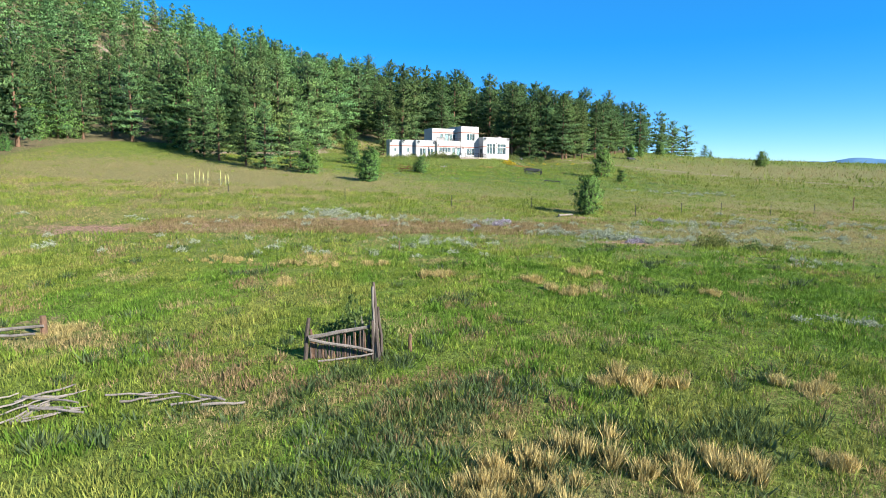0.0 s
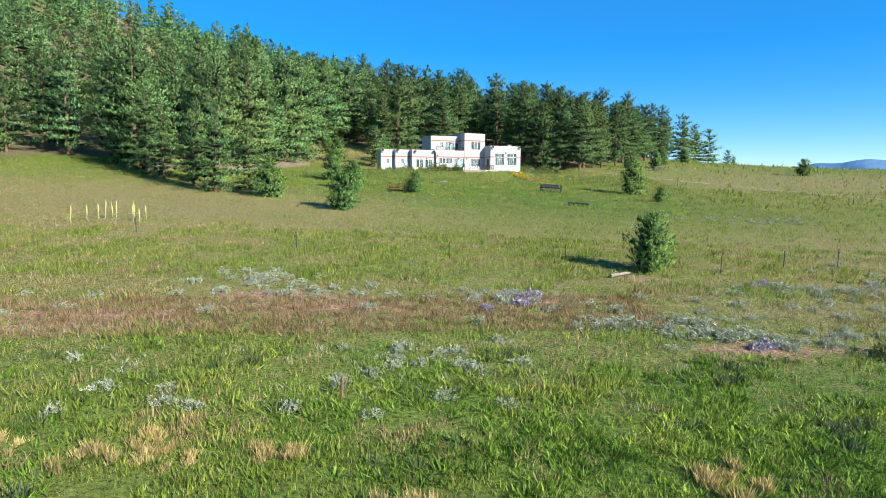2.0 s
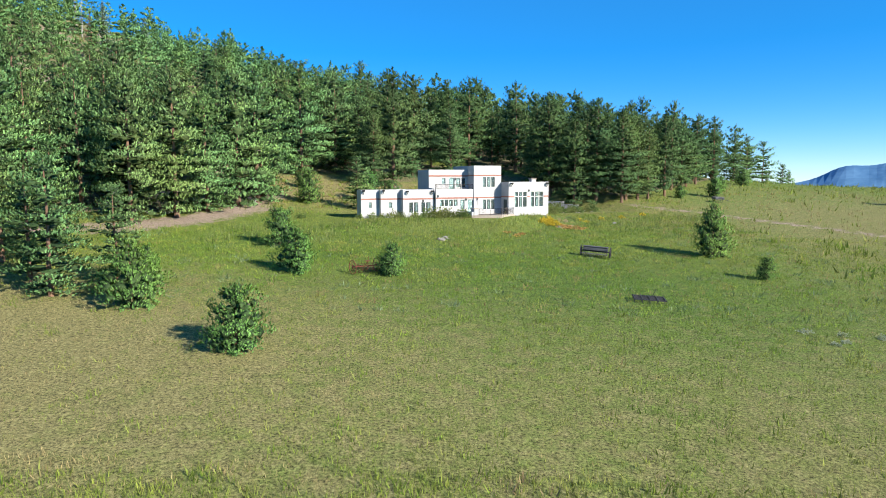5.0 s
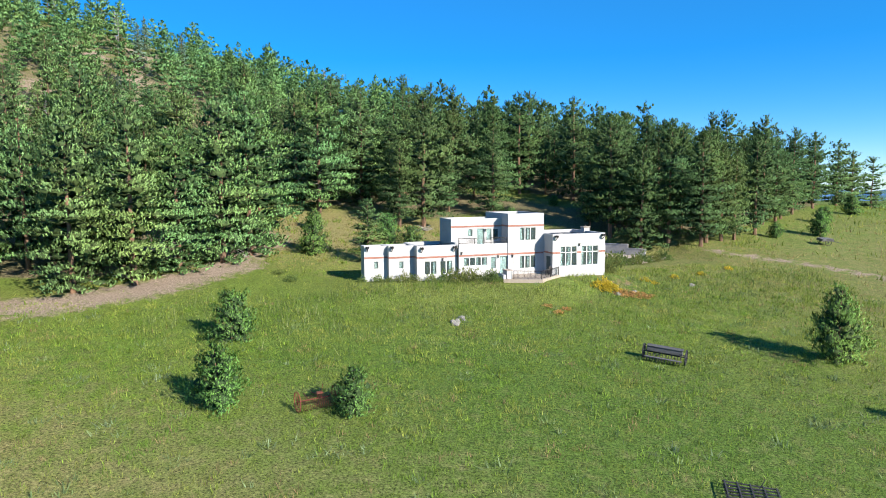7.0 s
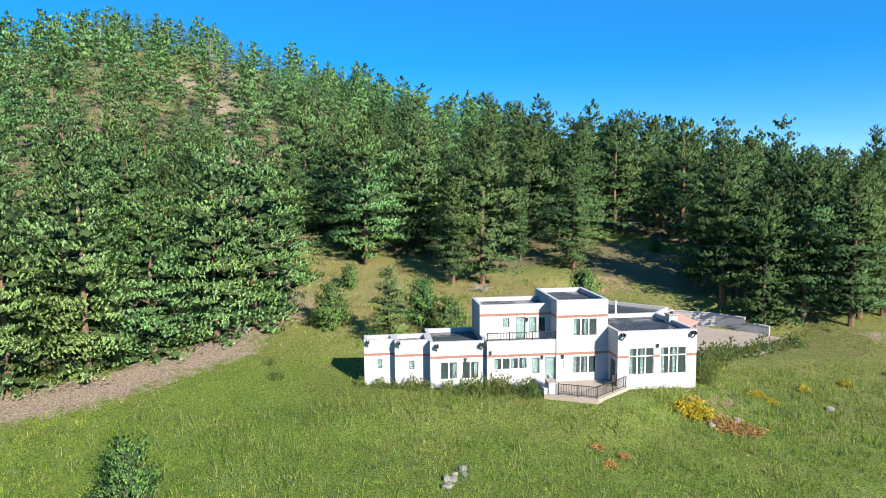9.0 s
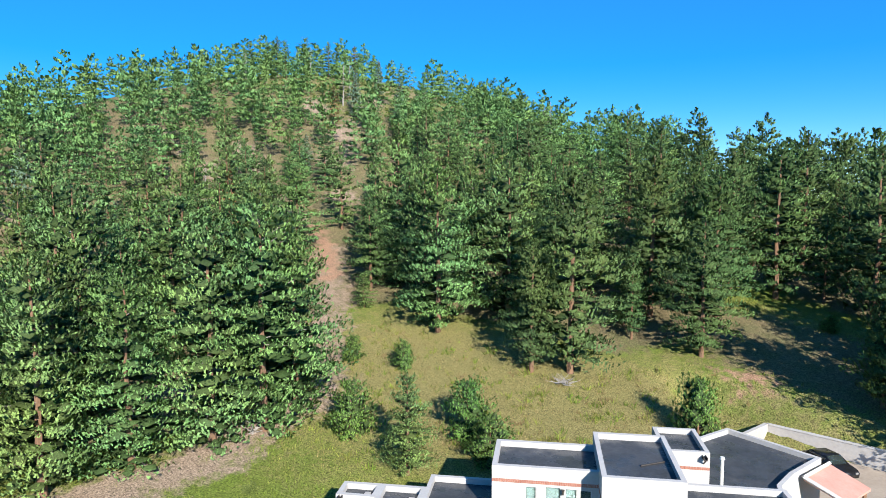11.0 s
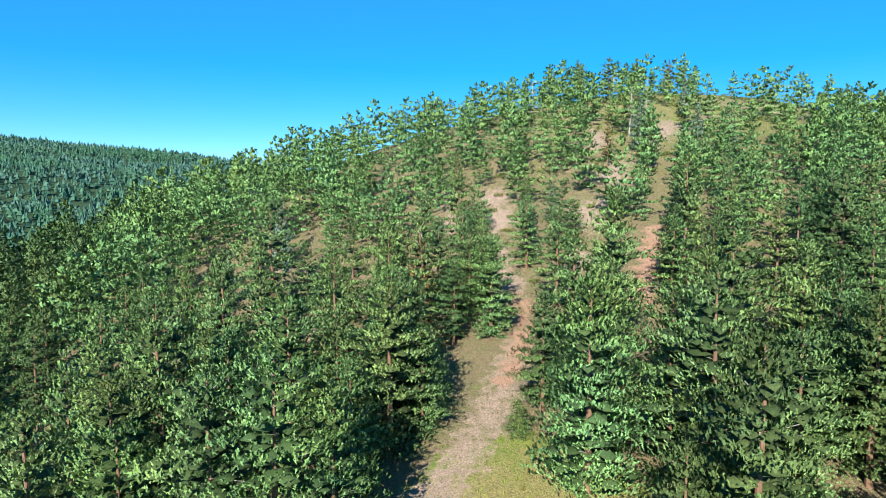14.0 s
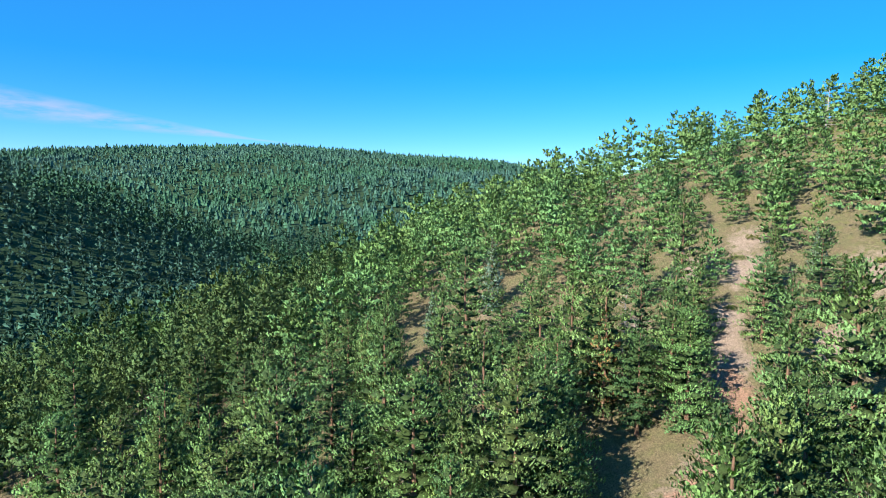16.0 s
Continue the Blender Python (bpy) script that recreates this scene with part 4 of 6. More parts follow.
FRAME = plain("window_frame_paint", (0.5, 0.5, 0.47), (0.62, 0.62, 0.58), 3.0, 0.6, bumpy=0.1, depth=0.003)
DARKFRAME = plain("dark_green_frame", (0.03, 0.045, 0.04), (0.06, 0.08, 0.07), 3.0, 0.5, bumpy=0.1, depth=0.003)
CURTAIN = plain("pale_curtain", (0.62, 0.68, 0.66), (0.78, 0.82, 0.8), 2.0, 0.9, bumpy=0.5, depth=0.02, stretch=(6, 6, 0.3))
CONCRETE = plain("tan_concrete", (0.3, 0.24, 0.19), (0.42, 0.35, 0.28), 0.5, 0.9, bumpy=0.3, depth=0.01)
GREYWALL = plain("grey_render", (0.32, 0.3, 0.29), (0.44, 0.42, 0.4), 0.5, 0.9, bumpy=0.3, depth=0.01)
REDROOF = plain("red_metal_roof", (0.5, 0.24, 0.19), (0.6, 0.32, 0.26), 0.8, 0.6, bumpy=0.15, depth=0.005)
STONE = plain("pale_rock", (0.15, 0.14, 0.12), (0.36, 0.33, 0.29), 1.5, 0.9, bumpy=0.7, depth=0.05)


def glass():
    m, n, l, b = material("window_glass", 0.03, 0.0, 0.7)
    b.inputs["Base Color"].default_value = (0.25, 0.33, 0.335, 1)
    b.inputs["Transmission Weight"].default_value = 0.9
    b.inputs["IOR"].default_value = 1.5
    return m


GLASS = glass()
house = thing("adobe_house", "white stucco adobe house with flat roofs and red brick bands", "house", at=pose(HOUSE_X, HOUSE_Y, FLOOR, 0, 0, HOUSE_TURN))
THICK = 0.3


def holed(u0, u1, v0, v1, z0, z1, holes):
    """A wall along u with rectangular openings right through it."""
    bm = bmesh.new()
    us = sorted({u0, u1, *[a for h in holes for a in h[:2]]})
    zs = sorted({z0, z1, *[a for h in holes for a in h[2:4]]})
    for i, (a, b) in enumerate(zip(us, us[1:])):
        run = None
        for c, d in [*zip(zs, zs[1:]), (None, None)]:
            void = c is None or any(h[0] <= (a + b) / 2 <= h[1] and h[2] <= (c + d) / 2 <= h[3] for h in holes)
            if void:
                if run:
                    box(a, b, v0, v1, run[0], run[1], bm)
                run = None
            else:
                run = (run[0], d) if run else (c, d)
    return bm


def lattice(us, zs, solid, y0, y1):
    """One connected plate of cells between the lines us and zs; solid(i, j) says which cells stand."""
    bm, made = bmesh.new(), {}

    def at(i, j, y):
        if (i, j, y) not in made:
            made[(i, j, y)] = bm.verts.new((us[i], y, zs[j]))
        return made[(i, j, y)]

    def full(i, j):
        return 0 <= i < len(us) - 1 and 0 <= j < len(zs) - 1 and solid(i, j)

    for i in range(len(us) - 1):
        for j in range(len(zs) - 1):
            if not full(i, j):
                continue
            bm.faces.new((at(i, j, y0), at(i + 1, j, y0), at(i + 1, j + 1, y0), at(i, j + 1, y0)))
            bm.faces.new((at(i, j + 1, y1), at(i + 1, j + 1, y1), at(i + 1, j, y1), at(i, j, y1)))
            for di, dj, p, q in ((-1, 0, (i, j + 1), (i, j)), (1, 0, (i + 1, j), (i + 1, j + 1)), (0, -1, (i, j), (i + 1, j)), (0, 1, (i + 1, j + 1), (i, j + 1))):
                if not full(i + di, j + dj):
                    bm.faces.new((at(*q, y0), at(*p, y0), at(*p, y1), at(*q, y1)))
    return bm


def window(h, v, columns, rows, wall=THICK, dark=False, split=0.5, curtains=True):
    """Frame with panes in the opening h; curtains behind."""
    u0, u1, z0, z1 = h
    y = v + 0.09
    e, bar = 0.05, 0.06
    w = (u1 - u0) / columns
    zm = z0 + (z1 - z0) * split
    us = [u0, u0 + e] + [q for k in range(1, columns) for q in (u0 + k * w - bar, u0 + k * w + bar)] + [u1 - e, u1]
    zs = [z0, z0 + e] + ([zm - 0.05, zm + 0.05] if rows == 2 else []) + [z1 - e, z1]
    f = lattice(us, zs, lambda i, j: i % 2 == 0 or j % 2 == 0, y - 0.045, y + 0.04)
    win = part("window", f, DARKFRAME if dark else FRAME, house)
    levels = [(z0 + e, z1 - e)] if rows == 1 else [(z0 + e, zm - 0.05), (zm + 0.05, z1 - e)]
    for k in range(columns):
        a, b = u0 + k * w + (bar if k else e), u0 + (k + 1) * w - (bar if k < columns - 1 else e)
        for c, d in levels:
            pane = part("pane", box(a, b, y - 0.006, y + 0.006, c, d), GLASS, win, "greenish window glass")
            pane.visible_shadow = False
            sash = lattice([a, a + 0.03, b - 0.03, b], [c, c + 0.03, d - 0.03, d], lambda i, j: i != 1 or j != 1, y - 0.02, y + 0.02)
            part("sash", sash, DARKFRAME, win, "dark green sash")
    if curtains:
        part("sill", box(u0 - 0.05, u1 + 0.05, v - 0.05, v + 0.05, z0 - 0.05, z0 - 0.004), FRAME, win)
    for k in range(columns):
        if columns > 1 and (k + int(u0 * 3)) % 3 == 0:
            continue
        wide = 0.45 if columns > 1 else 0.8
        a = u0 + k * w + (0.48 if k % 2 and columns > 1 else 0.06) * w
        c = bmesh.new()
        n = 8
        for j in range(n):
            p, q = a + wide * w * j / n, a + wide * w * (j + 1) / n
            s = 0.03 if j % 2 else 0.0
            box(p, q, v + 0.16 + s, v + 0.18 + s, z0 + 0.02, z1 - 0.02, c)
        part("curtain", c, CURTAIN, win, "pale hanging curtain")
    return win


def volume(u0, u1, v0, v1, top, openings=(), base=-1.4, skip=""):
    """One flat-roofed block: four walls with a parapet, roof let in between them."""
    t = THICK
    part("front_wall", holed(u0, u1, v0, v0 + t, base, top, [o[0] for o in openings]), STUCCO, house)
    part("back_wall", box(u0, u1, v1 - t, v1, base, top), STUCCO, house)
    if "l" not in skip:
        part("side_wall", box(u0, u0 + t, v0 + t, v1 - t, base, top), STUCCO, house)
    if "r" not in skip:
        part("side_wall", box(u1 - t, u1, v0 + t, v1 - t, base, top), STUCCO, house)
    part("roof", box(u0 + t, u1 - t, v0 + t, v1 - t, top - 0.55, top - 0.38), MEMBRANE, house, "dark flat roof membrane")
    for o in openings:
        window(o[0], v0, o[1], o[2], split=o[3] if len(o) > 3 else 0.5)


volume(-16.6, -13.95, 2.4, 4.3, 3.74, [((-15.5, -14.98, 1.12, 2.0), 1, 1)])
volume(-13.95, -10.95, 1.64, 4.3, 3.74, [((-12.78, -12.2, 1.1, 1.98), 1, 1)])
volume(-10.95, -6.1, 0.62, 6.2, 3.74, [((-10.08, -8.62, 0.42, 1.95), 2, 1), ((-8.2, -6.72, 0.42, 1.93), 2, 1)])
volume(0.0, 4.63, 0.0, 6.92, 7.17, [((1.5, 3.58, 0.66, 2.2), 3, 1), ((1.48, 3.61, 3.98, 5.52), 3, 1)])
volume(4.63, 11.65, -2.23, 5.3, 4.76, [((5.64, 7.83, 0.98, 3.3), 3, 2, 0.69), ((8.43, 10.73, 0.98, 3.3), 3, 2, 0.69)])
# middle range with the balcony over it
part("front_wall", holed(-6.1, 0.0, 0.1, 0.1 + THICK, -1.4, 3.74, [(-5.5, -2.6, 1.24, 2.24), (-2.2, -1.46, 0.76, 2.2), (-1.02, -0.02, 0.06, 2.24)]), STUCCO, house)
window((-5.5, -2.6, 1.24, 2.24), 0.1, 4, 1)
window((-2.2, -1.46, 0.76, 2.2), 0.1, 1, 1)
window((-1.02, -0.02, 0.06, 2.24), 0.1, 1, 1, curtains=False)
part("balcony_floor", box(-6.1, 0.0, 0.1 + THICK, 1.94, 3.1, 3.3), CONCRETE, house)
part("front_wall", holed(-6.4, 0.0, 1.94, 1.94 + THICK, 3.3, 6.59, [(-4.36, -3.68, 4.47, 5.38), (-3.16, -2.2, 3.42, 5.44), (-1.98, -1.24, 3.98, 5.4), (-1.1, -0.4, 3.98, 5.36)]), STUCCO, house)
part("side_wall", box(-6.4, -6.1, 1.94 + THICK, 5.8, 3.2, 6.59), STUCCO, house)
part("back_wall", box(-6.4, 0.0, 5.8, 6.1, -1.4, 6.59), STUCCO, house)
part("roof", box(-6.1, 0.0, 1.94 + THICK, 5.8, 6.05, 6.22), MEMBRANE, house, "dark flat roof membrane")
part("balcony_wall", box(-6.4, -6.1, 0.64, 1.94, 3.3, 3.95), STUCCO, house)
window((-4.36, -3.68, 4.47, 5.38), 1.94, 1, 1)
window((-3.16, -2.2, 3.42, 5.44), 1.94, 1, 1, curtains=False)
window((-1.98, -1.24, 3.98, 5.4), 1.94, 1, 1)
window((-1.1, -0.4, 3.98, 5.36), 1.94, 1, 1, curtains=False)


def block(poly, z0, z1, mat_wall=STUCCO, lip=0.3):
    """A flat-roofed block on any outline, with parapet and sunk roof."""
    pts = [Vector((*p, 0)) for p in poly]
    n = len(pts)
    inner = []
    for i in range(n):
        a, b, c = pts[i - 1], pts[i], pts[(i + 1) % n]
        d, e = (b - a).normalized(), (c - b).normalized()
        nd, ne = Vector((-d.y, d.x, 0)), Vector((-e.y, e.x, 0))
        m = (nd + ne).normalized()
        inner.append(b + m * lip / max(0.4, m.dot(nd)))
    bm = bmesh.new()
    rings = [[bm.verts.new((p.x, p.y, z)) for p in ps] for ps, z in ((pts, z0), (pts, z1), (inner, z1), (inner, z1 - 0.6))]
    for r0, r1 in zip(rings, rings[1:]):
        for i in range(n):
            bm.faces.new((r0[i], r0[(i + 1) % n], r1[(i + 1) % n], r1[i]))
    part("wall", bm, mat_wall, house)
    bm = bmesh.new()
    bm.faces.new([bm.verts.new((p.x, p.y, z1 - 0.38)) for p in inner])
    part("roof", bm, MEMBRANE, house, "dark flat roof membrane")


block([(4.66, 6.96), (6.2, 5.34), (11.9, 5.34), (12.6, 8.6), (14.1, 10.7), (17.2, 13.9), (12.0, 19.2), (8.2, 15.9), (4.7, 13.0)], -1.4, 3.5)
block([(4.9, 8.7), (8.0, 8.7), (8.0, 13.2), (4.9, 13.2)], 3.1, 5.45)
# brick bands: soldier courses set a little proud of the stucco
def band(u0, u1, v, z, along="u", tall=0.2):
    bm = bmesh.new()
    n = max(2, int((u1 - u0) / 0.105))
    w = (u1 - u0) / n
    r = random.Random(int(u0 * 10 + z * 7))
    for k in range(n):
        a, b = u0 + k * w + 0.006, u0 + (k + 1) * w - 0.006
        p = 0.02 + r.uniform(0, 0.008)
        if along == "u":
            box(a, b, v - p, v + 0.01, z - tall / 2, z + tall / 2, bm)
        else:
            box(v - p, v + 0.01, a, b, z - tall / 2, z + tall / 2, bm)
    part("brick_band", bm, BRICK, house, "red brick soldier course")


for u0, u1, v, z in ((-16.6, -13.97, 2.4, 2.42), (-13.95, -10.97, 1.64, 2.42), (-10.95, -6.12, 0.62, 2.4), (-6.1, -0.02, 0.1, 2.46), (0.02, 4.6, 0.0, 2.46), (4.63, 11.65, -2.23, 2.58), (-6.4, -0.02, 1.94, 5.68), (0.0, 4.63, 0.0, 5.74), (4.9, 8.0, 8.7, 4.3)):
    if (u0, v) == (4.63, -2.23):
        for a, b in ((4.63, 5.6), (7.87, 8.39), (10.77, 11.65)):
            band(a, b, v, z)
    else:
        band(u0, u1, v, z)
for v0, v1, u, z in ((1.66, 2.36, -13.95, 2.42), (0.64, 1.6, -10.95, 2.42), (0.0, 1.9, 0.0, 5.74), (-2.23, -0.05, 4.63, 2.58)):
    band(v0, v1, u, z, "v")


def canale(u, v, z):
    """A dark spout that drains the roof through the parapet."""
    bm = bmesh.new()
    box(u - 0.13, u + 0.13, v - 0.55, v - 0.003, z - 0.24, z - 0.18, bm, 0.01)
    box(u - 0.13, u - 0.08, v - 0.55, v - 0.003, z - 0.18, z - 0.02, bm)
    box(u + 0.08, u + 0.13, v - 0.55, v - 0.003, z - 0.18, z - 0.02, bm)
    rod((u, v - 0.5, z - 0.22), (u, v - 0.02, z - 0.62), 0.06, 0.05, 5, bm)
    part("canale", bm, IRON, house, "dark roof drain spout")


for u, v, z in ((-16.25, 2.4, 3.74), (-13.6, 1.64, 3.74), (-10.4, 0.62, 3.6), (-6.5, 0.62, 3.6), (5.0, -2.23, 4.65), (11.25, -2.23, 4.65), (7.6, 8.7, 5.3)):
    canale(u, v, z)


def sconce(u, v, z):
    bm = box(u - 0.07, u + 0.07, v - 0.16, v - 0.003, z - 0.15, z + 0.12, None, 0.02)
    box(u - 0.1, u + 0.1, v - 0.19, v - 0.003, z + 0.12, z + 0.15, bm)
    part("wall_lamp", bm, IRON, house, "small black wall lantern")


for u, v, z in ((-7.9, 0.62, 2.1), (-1.25, 0.1, 2.2), (-5.8, 0.1, 2.75), (0.55, 0.0, 2.2), (8.12, -2.23, 3.45), (-2.1, 1.94, 5.2)):
    sconce(u, v, z)
part("wall_ornament", box(0.62, 0.98, -0.05, -0.003, 1.25, 1.95, None, 0.02), GREYWALL, house, "grey carved wall ornament")
part("door", box(4.57, 4.627, -1.75, -0.85, 0.05, 2.15, None, 0.01), DARKFRAME, house, "dark green wooden side door")
# chimney, vent and roof bits
bm = box(11.12, 11.94, 1.7, 2.5, 2.5, 5.15, None, 0.04)
chimney = part("chimney", bm, STUCCO, house)
part("chimney_cap", box(11.04, 12.02, 1.62, 2.58, 5.154, 5.27, None, 0.02), CONCRETE, chimney)
part("flue", rod((11.53, 2.1, 5.27), (11.53, 2.1, 5.45), 0.16, 0.16, 10), IRON, chimney)
bm = rod((8.6, 8.0, 3.1), (8.6, 8.0, 5.35), 0.12, 0.12, 10)
rod((8.6, 8.0, 5.35), (8.6, 8.0, 5.5), 0.18, 0.14, 10, bm)
part("vent_pipe", bm, FRAME, house, "white roof vent pipe")
part("roof_hatch", box(-14.9, -14.5, 3.0, 3.4, 3.35, 3.55, None, 0.02), GREYWALL, house)
part("roof_hatch", box(-11.9, -11.5, 2.9, 3.2, 3.35, 3.5, None, 0.02), GREYWALL, house)
part("duct", rod((2.5, 2.6, 6.85), (4.0, 3.4, 6.85), 0.05, 0.05, 6), IRON, house)
# canopy over the back entrance
bm = bmesh.new()
a, b, c, d = Vector((14.9, 11.0, 3.1)), Vector((17.9, 14.2, 2.95)), Vector((19.8, 12.1, 2.15)), Vector((16.9, 9.1, 2.3))
top = [bm.verts.new(p) for p in (a, b, c, d)]
low = [bm.verts.new(p - Vector((0, 0, 0.16))) for p in (a, b, c, d)]
bm.faces.new(top[::-1])
bm.faces.new(low)
for i in range(4):
    bm.faces.new((top[i], top[(i + 1) % 4], low[(i + 1) % 4], low[i]))
bmesh.ops.recalc_face_normals(bm, faces=bm.faces[:])
curb = Vector((0, 0, 0.06))
for p, q in ((a, b), (a, d)):
    part("curb", rod(p + curb, q + curb, 0.16, 0.16, 4), STUCCO, house, "white stucco curb beside the canopy")
part("canopy_roof", bm, REDROOF, house, "faded red sloping canopy roof")
for p in ((19.3, 11.9), (16.9, 9.5)):
    part("canopy_post", box(p[0] - 0.1, p[0] + 0.1, p[1] - 0.1, p[1] + 0.1, -1.2, 2.05, None, 0.01), BARK, house, "brown wooden post")


def railing(name, label, points, z0, z1, at, parent=None, gap=0.13):
    """Iron rail of two flats with upright bars between posts."""
    rail = parent or thing(name, label, "railing", at=at)
    for (ax, ay), (bx, by) in zip(points, points[1:]):
        length = math.hypot(bx - ax, by - ay)
        part("post", rod((ax, ay, z0 - 0.08), (ax, ay, z1 + 0.06), 0.045, 0.045, 6), IRON, rail)
        part("rail", rod((ax, ay, z1), (bx, by, z1), 0.035, 0.035, 5), IRON, rail)
        part("rail", rod((ax, ay, z0 + 0.06), (bx, by, z0 + 0.06), 0.025, 0.025, 5), IRON, rail)
        n = int(length / gap)
        for k in range(1, n):
            f = k / n
            x, y = ax + (bx - ax) * f, ay + (by - ay) * f
            part("bar", rod((x, y, z0 + 0.06), (x, y, z1), 0.014, 0.014, 4), IRON, rail)
    part("post", rod((*points[-1], z0 - 0.08), (*points[-1], z1 + 0.06), 0.045, 0.045, 6), IRON, rail)
    return rail


HOUSE_AT = pose(HOUSE_X, HOUSE_Y, FLOOR, 0, 0, HOUSE_TURN)
railing("balcony_railing", "dark iron balcony railing with thin upright bars", [(-6.05, 0.25), (-4.1, 0.25), (-2.05, 0.25), (-0.05, 0.25)], 3.82, 4.42, HOUSE_AT)
# patio
PATIO = [(-2.0, 0.08), (-2.0, -3.2), (1.9, -5.1), (5.6, -2.4), (4.6, -2.2), (4.6, -0.02), (0.0, -0.02)]
bm = bmesh.new()
top = [bm.verts.new((*p, 0.02)) for p in PATIO]
low = [bm.verts.new((*p, -1.6)) for p in PATIO]
bm.faces.new(top)
for i in range(len(PATIO)):
    bm.faces.new((top[i], low[i], low[(i + 1) % len(PATIO)], top[(i + 1) % len(PATIO)]))
bmesh.ops.recalc_face_normals(bm, faces=bm.faces[:])
patio = thing("patio", "raised tan concrete patio in front of the house", "patio", at=HOUSE_AT)
part("slab", bm, CONCRETE, patio)
part("kerb", box(-2.02, -1.7, -3.2, -0.2, 0.024, 0.5, None, 0.03), STUCCO, patio)
railing("patio_railing", "dark iron railing round the patio", [(-0.9, -3.55), (0.5, -4.25), (1.85, -4.9), (3.7, -3.55), (5.3, -2.45)], 0.1, 0.95, HOUSE_AT)
pillar = thing("grill_counter", "white stucco outdoor grill counter beside the patio", "counter", at=HOUSE_AT)
part("body", box(-1.65, -0.95, -3.3, -2.2, 0.024, 0.95, None, 0.03), STUCCO, pillar)
part("top", box(-1.7, -0.9, -3.35, -2.15, 0.954, 1.02, None, 0.02), CONCRETE, pillar)
chair = thing("patio_chair", "dark iron patio chair", "chair", "patio chairs", at=HOUSE_AT @ pose(4.3, -1.9, 0.03, 0, 0, 200))
part("seat", box(-0.25, 0.25, -0.25, 0.25, 0.4, 0.45, None, 0.02), IRON, chair)
part("backrest", box(-0.25, 0.25, 0.2, 0.26, 0.5, 1.0, None, 0.02), IRON, chair)
for x, y in ((-0.22, -0.22), (0.22, -0.22), (-0.22, 0.22), (0.22, 0.22)):
    part("leg", rod((x, y, 0), (x, y, 0.4), 0.025, 0.025, 5), IRON, chair)
copy_thing(chair, HOUSE_AT @ pose(-0.9, -1.4, 0.03, 0, 0, 60))

# drive and retaining wall behind the house
YARD = 15.2
bm = bmesh.new()
outline = [house_xy(*p) for p in ((12.0, 19.5), (17.4, 14.1), (17.5, 9.5), (24, 8.0), (33.2, 12.8), (27.3, 21.3), (18.2, 27.6), (12.75, 22.2))]
top = [bm.verts.new((*p, YARD + 0.06)) for p in outline]
low = [bm.verts.new((*p, YARD - 0.8)) for p in outline]
bm.faces.new(top)
for i in range(len(outline)):
    bm.faces.new((top[i], low[i], low[(i + 1) % len(outline)], top[(i + 1) % len(outline)]))
bmesh.ops.recalc_face_normals(bm, faces=bm.faces[:])
yard = part("driveway", bm, CONCRETE, None)
tagged(yard, "tan concrete driveway behind the house", "driveway", kind="structure")
wall = thing("retaining_wall", "long grey retaining wall with a pale cap behind the drive", "wall")
WALL = [house_xy(*p) for p in ((12.6, 22.3), (18.1, 28.0), (27.4, 21.6), (29.5, 18.6), (31.15, 16.25))]
for (ax, ay), (bx, by), tops in zip(WALL, WALL[1:], ((16.9, 16.9), (16.9, 16.9), (16.9, 16.9), (16.3, 16.25))):
    d = Vector((bx - ax, by - ay, 0)).normalized()
    nrm = Vector((-d.y, d.x, 0)) * 0.15
    for nm, mt, lo, hi, grow in (("panel", GREYWALL, 13.5, 0.0, 1.0), ("cap", STUCCO, 0.003, 0.1, 1.3)):
        bm = bmesh.new()
        vs = []
        for (px, py), tz in (((ax, ay), tops[0]), ((bx, by), tops[1])):
            z0, z1 = (lo, tz) if nm == "panel" else (tz + lo, tz + hi)
            for s, z in ((1, z0), (1, z1), (-1, z1), (-1, z0)):
                vs.append(bm.verts.new((px + s * nrm.x * grow, py + s * nrm.y * grow, z)))
        for q in ((0, 1, 5, 4), (1, 2, 6, 5), (2, 3, 7, 6), (3, 0, 4, 7), (0, 3, 2, 1), (4, 5, 6, 7)):
            bm.faces.new([vs[k] for k in q])
        bmesh.ops.recalc_face_normals(bm, faces=bm.faces[:])
        part(nm, bm, mt, wall)


# ---- parked car ----
CARPAINT = plain("black_car_paint", (0.012, 0.012, 0.014), (0.022, 0.022, 0.025), 1.0, 0.25, 0.3, bumpy=0.0, spec=0.6)
RUBBER = plain("tyre_rubber", (0.02, 0.02, 0.02), (0.04, 0.04, 0.04), 6.0, 0.9)
STEEL = plain("dull_steel", (0.35, 0.35, 0.36), (0.5, 0.5, 0.5), 6.0, 0.4, 0.8)
RUST = plain("rusty_iron", (0.09, 0.03, 0.02), (0.24, 0.08, 0.045), 5.0, 0.85, 0.2, bumpy=0.4, depth=0.008)
OLDIRON = plain("old_black_iron", (0.025, 0.024, 0.026), (0.09, 0.085, 0.09), 5.0, 0.7, 0.4, bumpy=0.4, depth=0.008)
GREYPLANK = plain("grey_planks", (0.05, 0.048, 0.05), (0.15, 0.145, 0.145), 3.0, 0.9, bumpy=0.5, depth=0.01, stretch=(0.3, 3, 3), random_by=0.2)


